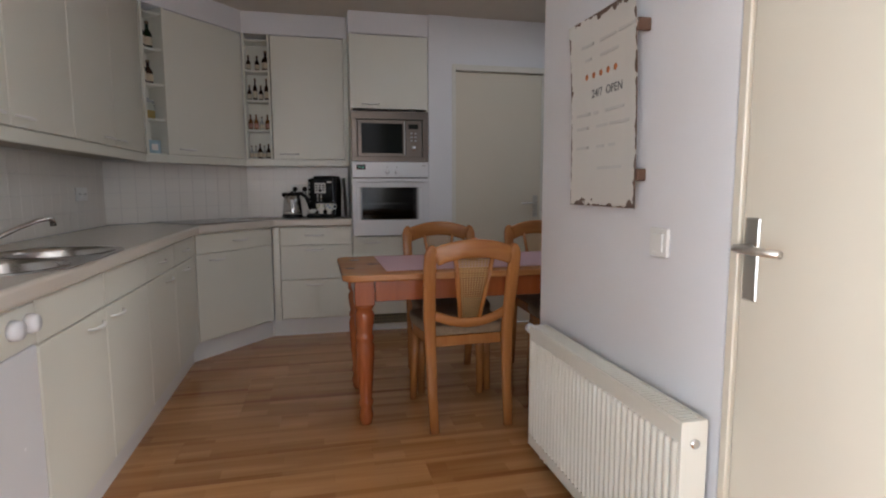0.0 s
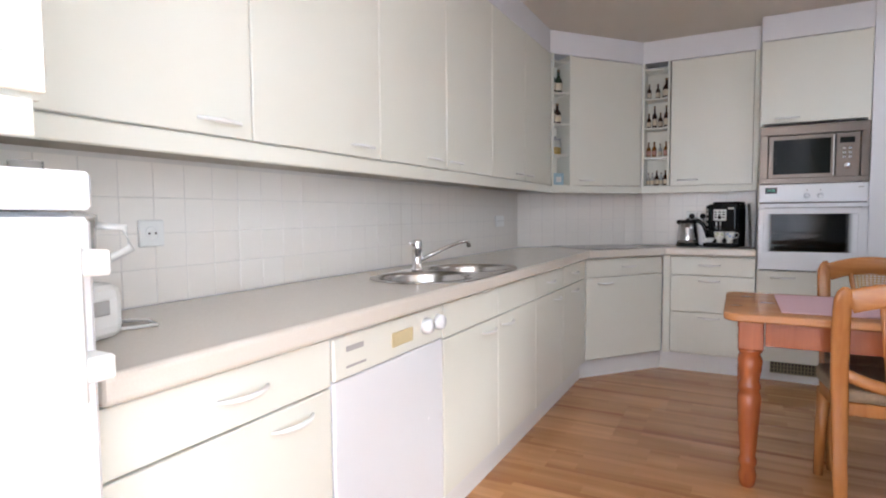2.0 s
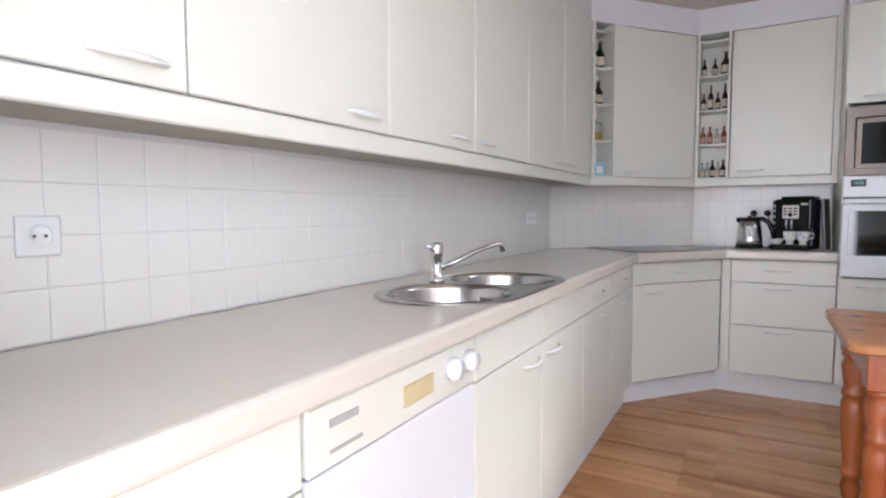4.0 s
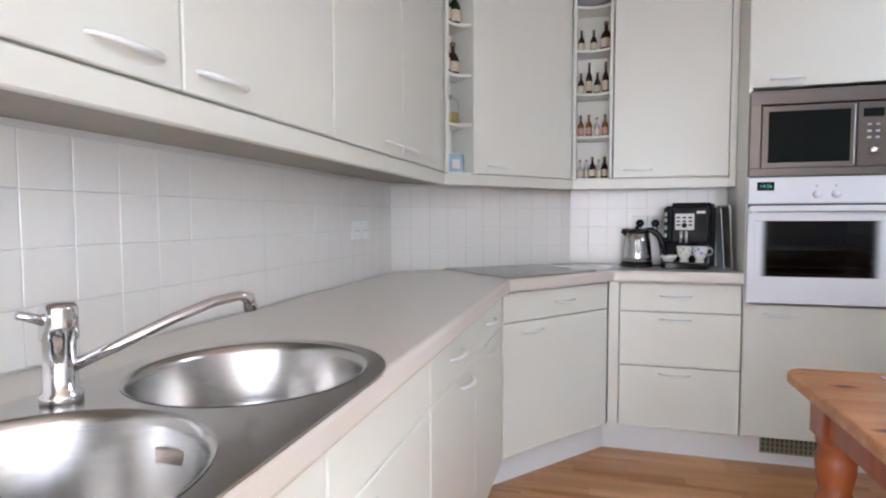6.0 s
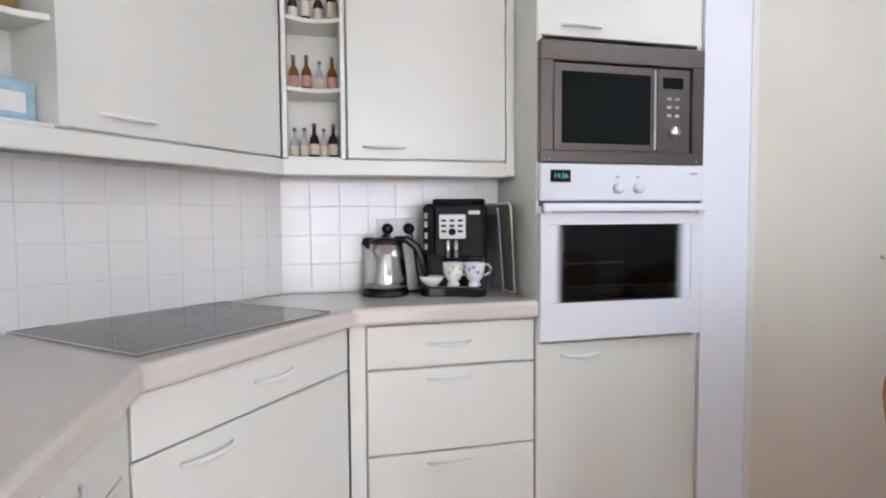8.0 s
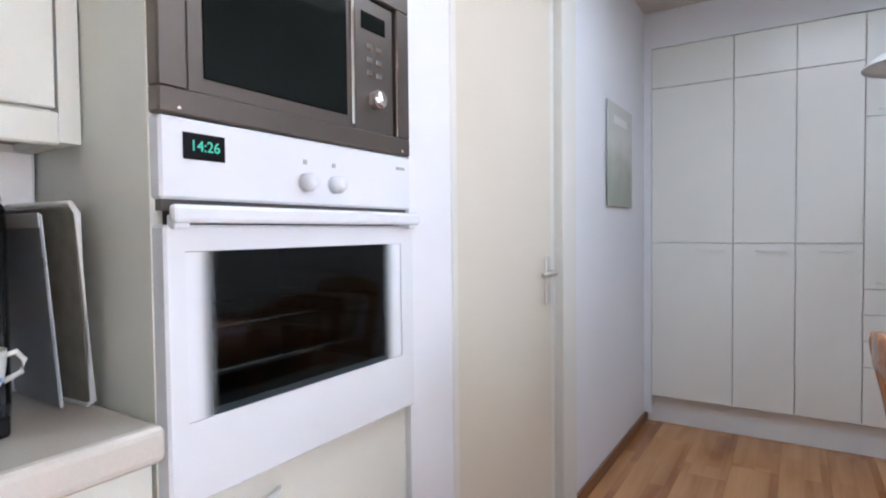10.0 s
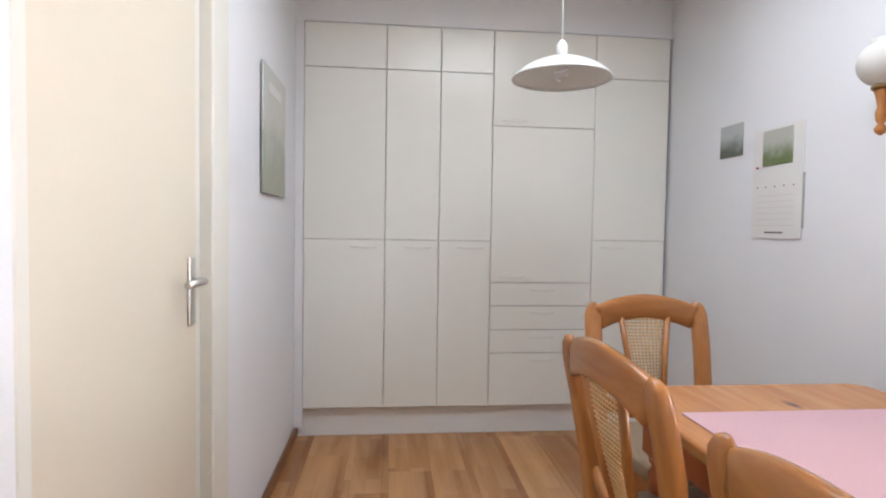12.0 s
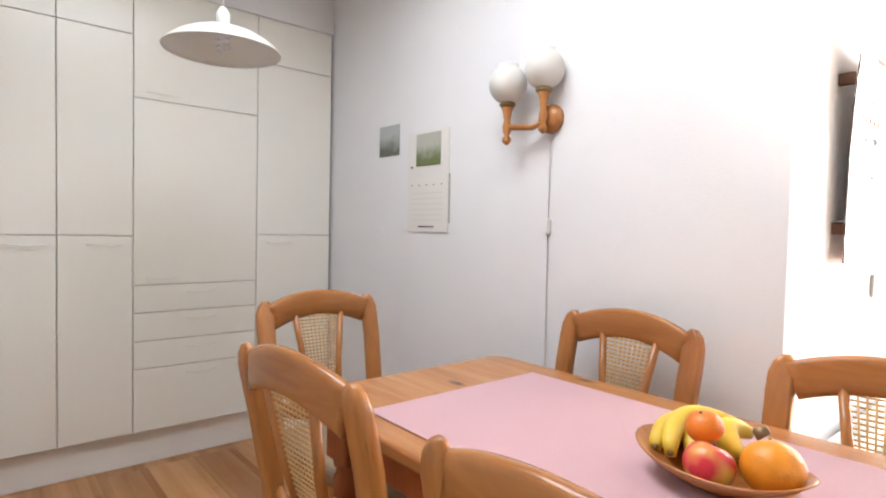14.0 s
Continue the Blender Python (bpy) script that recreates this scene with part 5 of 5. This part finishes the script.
ex = math_node("MINIMUM", sep.outputs[0], math_node("SUBTRACT", SW, sep.outputs[0]))
ez = math_node("MINIMUM", sep.outputs[2], math_node("SUBTRACT", SHH, sep.outputs[2]))
edge = math_node("MINIMUM", ex, math_node("MULTIPLY", ez, 0.55))
nz = nt.nodes.new("ShaderNodeTexNoise")
nz.inputs["Scale"].default_value = 22
nz.inputs["Detail"].default_value = 6
nt.links.new(tc.outputs["Object"], nz.inputs[0])
lim = math_node("MULTIPLY", math_node("SUBTRACT", nz.outputs["Fac"], 0.42), 0.055)
worn = math_node("LESS_THAN", edge, lim)
mx = nt.nodes.new("ShaderNodeMix")
mx.data_type = "RGBA"
mx.inputs["A"].default_value, mx.inputs["B"].default_value = (0.72, 0.70, 0.66, 1), (0.12, 0.075, 0.055, 1)
nt.links.new(worn, mx.inputs["Factor"])
nt.links.new(mx.outputs["Result"], b.inputs["Base Color"])
nt.links.new(math_node("ADD", math_node("MULTIPLY", worn, 0.5), 0.22), b.inputs["Roughness"])
part("sheet", sheet, M_TIN, sg)
bend = lambda x, z: 0.006 * math.sin(math.pi * x / SW) - 0.02 * (z / SHH) ** 3
text("24/7  OPEN", 0.038, pose(SW * 0.58, bend(SW * 0.58, 0.365) - 0.0028, 0.365, 90), M_INKDARK, sg, "lettering", "dark printed words")
for k in range(5):
    part("star", lathe([(0.011, 0), (0.011, 0.0006)], 5, pose(SW * 0.27 + k * 0.045, bend(SW * 0.27 + k * 0.045, 0.425) - 0.0012, 0.425, 90)), M_ORANGEINK, sg, "small orange star")
for z, spans in ((0.52, ((0.08, 0.16), (0.2, 0.3), (0.32, 0.41))), (0.475, ((0.1, 0.14), (0.2, 0.31))), (0.30, ((0.04, 0.13), (0.15, 0.18), (0.23, 0.34))), (0.255, ((0.04, 0.12), (0.17, 0.24), (0.26, 0.37))), (0.19, ((0.04, 0.12), (0.17, 0.22), (0.25, 0.29))), (0.12, ((0.18, 0.24), (0.25, 0.33)))):
    for a, c in spans:
        part("printed_line", cube(a, c, min(bend(a, z), bend(c, z)) - 0.0012, max(bend(a, z), bend(c, z)) + 0.002, z, z + 0.009), M_FAINT, sg)
for x in (0.003, SW - 0.002):
    for z in (0.08, 0.50):
        part("bracket", cube(x - 0.007, x + 0.007, 0.004 - 0.02 * (z / SHH) ** 3, 0.034, z, z + 0.035, 0.003), M_RUST, sg, "small rusty bracket")

sw = thing("light_switch", "white rocker light switch on the wall", "switch", m=pose(XS - 0.001, 1.375, 0.965, 0, 0, -90))
part("plate", cube(-0.04, 0.04, -0.012, 0, -0.04, 0.04, 0.004, 2), M_PLASTIC, sw)
part("rocker", cube(-0.025, 0.025, -0.016, -0.01, -0.027, 0.027, 0.003), M_PLASTIC, sw)

# ---- dining corner ----
pend = thing("pendant_lamp", "white saucer pendant lamp hanging on a cord", "lamp", m=pose(2.27, 3.10, 0.05))
M_SHADE = mat("white_shade", (0.84, 0.82, 0.78), 0.35, vary=0.02)
M_SHADE.node_tree.nodes["Principled BSDF"].inputs["Transmission Weight"].default_value = 0.3
outer = [(0.19, 1.66), (0.176, 1.676), (0.15, 1.696), (0.12, 1.713), (0.08, 1.729), (0.04, 1.738), (0.018, 1.741)]
part("shade", lathe(outer + [(0.018, 1.738)] + [(r - 0.002, z - 0.004) for r, z in outer[-2::-1]] + outer[:1], 56, cap=False), M_SHADE, pend, "white open saucer shade")
part("cap", lathe([(0.022, 1.738), (0.022, 1.785), (0.012, 1.80), (0, 1.81)], 20), M_PLASTIC, pend)
part("bulb", tube([(0.02 * math.cos(k * 0.7), 0.02 * math.sin(k * 0.7), 1.658 + 0.0021 * k) for k in range(28)], 0.006, 8), M_WHITE, pend, "spiral energy-saving bulb")
part("bulb_base", lathe([(0.02, 1.715), (0.022, 1.735), (0.015, 1.75)], 18), M_PLASTIC, pend)
part("cord", tube([(0, 0, 1.81), (0, 0, 2.34)], 0.003, 8), M_PLASTIC, pend)
part("ceiling_rose", lathe([(0.045, 2.325), (0.05, 2.348), (0.05, 2.3495)], 24), M_PLASTIC, pend)

wl = thing("wall_lamp", "turned wooden wall lamp with two frosted globes", "lamp", m=pose(1.575, YLAMP, 1.515))
WL = pose(0, 0, 0)
part("back_plate", lathe([(0.05, 0.0), (0.05, 0.012), (0.042, 0.026), (0.024, 0.034), (0.0, 0.036)], 32, pose(0, 0, 0, -90)), M_CHAIR, wl)
M_FROST = bpy.data.materials.new("frosted_globe")
M_FROST.use_nodes = True
b = M_FROST.node_tree.nodes["Principled BSDF"]
b.inputs["Base Color"].default_value = (0.80, 0.78, 0.74, 1)
b.inputs["Roughness"].default_value = 0.55
b.inputs["Alpha"].default_value = 0.7
M_BRASS = mat("dark_brass", (0.30, 0.20, 0.09), 0.35, 0.9)


def holder(x, y, z0, stem, arm):
    part("arm", tube(arm, [0.011] * len(arm), 12), M_CHAIR, wl)
    part("stem", lathe([(0.004, -0.055), (0.015, -0.045), (0.017, -0.035), (0.008, -0.022), (0.014, -0.01), (0.016, 0.01), (0.011, 0.03), (0.018, stem - 0.012), (0.024, stem)], 20, pose(x, y, z0)), M_CHAIR, wl)
    part("collar", lathe([(0.026, stem), (0.03, stem + 0.006), (0.026, stem + 0.014)], 20, pose(x, y, z0)), M_BRASS, wl, "dark brass collar")
    g = []
    for k in range(15):
        a = radians(-68 + 126 * k / 14)
        g.append((0.068 * math.cos(a), stem + 0.014 + 0.063 + 0.068 * math.sin(a)))
    g += [(0.038, g[-1][1] + 0.012)]
    g += [(r - 0.003, z) for r, z in g[::-1]]
    part("globe", lathe(g, 32, pose(x, y, z0), cap=False), M_FROST, wl, "frosted glass globe")


holder(0.0, 0.05, 0.0, 0.085, [(0, 0.03, 0), (0, 0.05, 0)])
holder(0.135, 0.085, -0.03, 0.08, [(0.0, 0.035, -0.012), (0.05, 0.05, -0.028), (0.135, 0.085, -0.022)])
part("cord", tube([(0.0, 0.006, -0.06), (0.002, 0.005, -0.6), (-0.004, 0.005, -1.10), (0.0, 0.005, -1.50)], 0.003, 6), M_PLASTIC, wl, "white lamp cord")
part("cord_switch", cube(-0.01, 0.012, 0.001, 0.018, -0.40, -0.345, 0.004), M_PLASTIC, wl, "white in-line switch")


def picture_mat(name, top, low, sc):
    m = bpy.data.materials.new(name)
    m.use_nodes = True
    n4 = m.node_tree
    b4 = n4.nodes["Principled BSDF"]
    b4.inputs["Roughness"].default_value = 0.4
    t4 = n4.nodes.new("ShaderNodeTexCoord")
    z4 = n4.nodes.new("ShaderNodeTexNoise")
    z4.inputs["Scale"].default_value = sc
    z4.inputs["Detail"].default_value = 5
    n4.links.new(t4.outputs["Object"], z4.inputs[0])
    s4 = n4.nodes.new("ShaderNodeSeparateXYZ")
    n4.links.new(t4.outputs["Generated"], s4.inputs[0])
    a4 = n4.nodes.new("ShaderNodeMath")
    a4.operation = "MULTIPLY_ADD"
    a4.inputs[1].default_value = 0.7
    n4.links.new(z4.outputs["Fac"], a4.inputs[0])
    n4.links.new(s4.outputs[2], a4.inputs[2])
    r4 = n4.nodes.new("ShaderNodeValToRGB")
    r4.color_ramp.elements[0].position, r4.color_ramp.elements[0].color = 0.55, (*low, 1)
    r4.color_ramp.elements[1].position, r4.color_ramp.elements[1].color = 1.05, (*top, 1)
    n4.links.new(a4.outputs[0], r4.inputs[0])
    n4.links.new(r4.outputs[0], b4.inputs["Base Color"])
    return m


# wall calendar, photo card, poster: hung on the walls
LW = lambda x, z: pose(x, YLAMP, z, 0, 0, 180)
cal = thing("wall_calendar", "paper wall calendar with landscape photo", "calendar", m=LW(2.40, 1.112))
part("sheet", cube(0.0, 0.285, -0.006, -0.001, 0.0, 0.445), M_PAPER, cal)
part("photo", cube(0.062, 0.232, -0.009, -0.0065, 0.293, 0.435), picture_mat("field_photo", (0.46, 0.47, 0.42), (0.15, 0.19, 0.07), 22), cal, "green landscape photo")
for k in range(5):
    part("mark", cube(0.03 + k * 0.052, 0.036 + k * 0.052, -0.0078, -0.0062, 0.205, 0.21), M_INKDARK, cal)
for r in range(6):
    part("printed_line", cube(0.03, 0.25, -0.0072, -0.0062, 0.05 + r * 0.024, 0.052 + r * 0.024), mat("pale_ink", (0.62, 0.61, 0.60), 0.7), cal)
part("printed_line", cube(0.085, 0.19, -0.0078, -0.0062, 0.02, 0.026), M_INKDARK, cal)
part("pin", lathe([(0.005, 0), (0.004, 0.006)], 10, pose(0.03, -0.006, 0.29, 90)), mat("red_pin", (0.4, 0.06, 0.05), 0.4), cal)
part("back_sheet", cube(0.255, 0.292, -0.0055, -0.0005, 0.04, 0.25), M_INK, cal, "dark sheet showing behind")
card = thing("photo_card", "small landscape photo card on the wall", "picture", m=LW(2.645, 1.472))
part("photo", cube(0.0, 0.165, -0.004, -0.001, 0.0, 0.145), picture_mat("lake_photo", (0.45, 0.48, 0.48), (0.12, 0.13, 0.10), 12), card)
post = thing("poster", "tin poster with faded green landscape on the wall", "picture", m=pose(2.34, YF - 0.002, 1.257))
part("panel", cube(0.0, 0.445, -0.012, -0.004, 0.0, 0.50, 0.002), picture_mat("faded_poster", (0.58, 0.58, 0.54), (0.33, 0.35, 0.28), 7), post)
part("caption", cube(0.09, 0.33, -0.0145, -0.0125, 0.40, 0.44), M_PAPER, post)
for x, z in ((0.0, 0.0), (0.405, 0.0), (0.0, 0.46), (0.405, 0.46)):
    part("corner", prism([(0, 0), (0.04, 0), (0, 0.04)], -0.0135, -0.0122, m=pose(x, 0, z, 90)), M_RUST, post)

# skirting boards
def skirting(name, x0, x1, y0, y1):
    solid(name, cube(x0, x1, y0, y1, 0, 0.06, 0.003), M_SKIRT, "brown wooden skirting board", "skirting", kind="structure")


skirting("baseboard", DX1 + 0.206, XT + 0.045, YF - 0.014, YF - 0.001)
skirting("baseboard", XS, XT + 0.045, YLAMP + 0.001, YLAMP + 0.014)
skirting("baseboard", XS - 0.014, XS - 0.001, RY1 + 0.036, YLAMP + 0.0)
skirting("baseboard", XS - 0.014, XS - 0.001, YBACK + 0.01, RY0 - 0.062)

# ---- wall tiles ----
def tile_field(m, length, z0, rows, parent, size=0.0985):
    n5 = int(math.ceil(length / size))
    for i in range(n5):
        x0 = i * size
        x1 = min(length, x0 + size)
        if x1 - x0 < 0.015:
            continue
        key = round(x1 - x0, 3)
        if key not in tile_mesh:
            bm5 = cube(0.0009, x1 - x0 - 0.0009, -0.0085, -0.002, 0.0009, size - 0.0009, 0.0010)
            me = bpy.data.meshes.new("tile")
            bm5.to_mesh(me)
            bm5.free()
            me.materials.append(M_TILE)
            tile_mesh[key] = me
        for r in range(rows):
            ob = new("tile", tile_mesh[key])
            ob.parent = parent
            ob.matrix_basis = m @ pose(x0, 0, z0 + r * size, random.uniform(-0.2, 0.2), 0, random.uniform(-0.2, 0.2))


tile_mesh = {}
for nm, mm, ln in (("tiles_west", L90(XW, 0.505), TILE_A[1] - 0.505 - 0.004),
                   ("tiles_corner", pose(TILE_A[0], TILE_A[1], 0, 0, 0, math.degrees(math.atan2(TILE_B[1] - TILE_A[1], TILE_B[0] - TILE_A[0]))), math.hypot(TILE_B[0] - TILE_A[0], TILE_B[1] - TILE_A[1])),
                   ("tiles_north", pose(TILE_B[0], YB, 0), 0.164 - TILE_B[0])):
    bed = wall(nm, cube(0.002, ln - 0.002, -0.0072, -0.001, ZT + 0.001, ZP + 0.011), M_GROUT, "white glazed square wall tiles with grey joints")
    bed.matrix_basis = mm
    tagged(bed, category="tiles")
    tile_field(Matrix.Identity(4), ln - 0.004, ZT + 0.003, 4, bed)

# ---- floor boards ----
PLW, PLL = 0.198, 1.2
plank_mesh = {}


def plank_of(length):
    key = round(length, 3)
    if key not in plank_mesh:
        bm6 = cube(-key / 2 + 0.0002, key / 2 - 0.0002, -PLW / 2 + 0.0002, PLW / 2 - 0.0002, -0.0118, 0.0, 0.0005)
        me = bpy.data.meshes.new("plank")
        bm6.to_mesh(me)
        bm6.free()
        me.materials.append(M_FLOOR)
        plank_mesh[key] = me
    return plank_mesh[key]


y = YBACK + PLW / 2
while y - PLW / 2 < YB:
    x = XE if y < YBAY else XW
    end = XT + 0.6 if y > YLAMP - 0.1 else XS + 0.1
    ln = random.choice((0.3, 0.5, 0.7, 0.9, 1.1))
    while x < end - 0.02:
        ln = min(ln, end - x)
        ob = new("plank", plank_of(ln))
        ob.parent = floor
        ob.location = (x + ln / 2, y, random.uniform(-0.0003, 0.0003))
        x += ln
        ln = PLL
    y += PLW
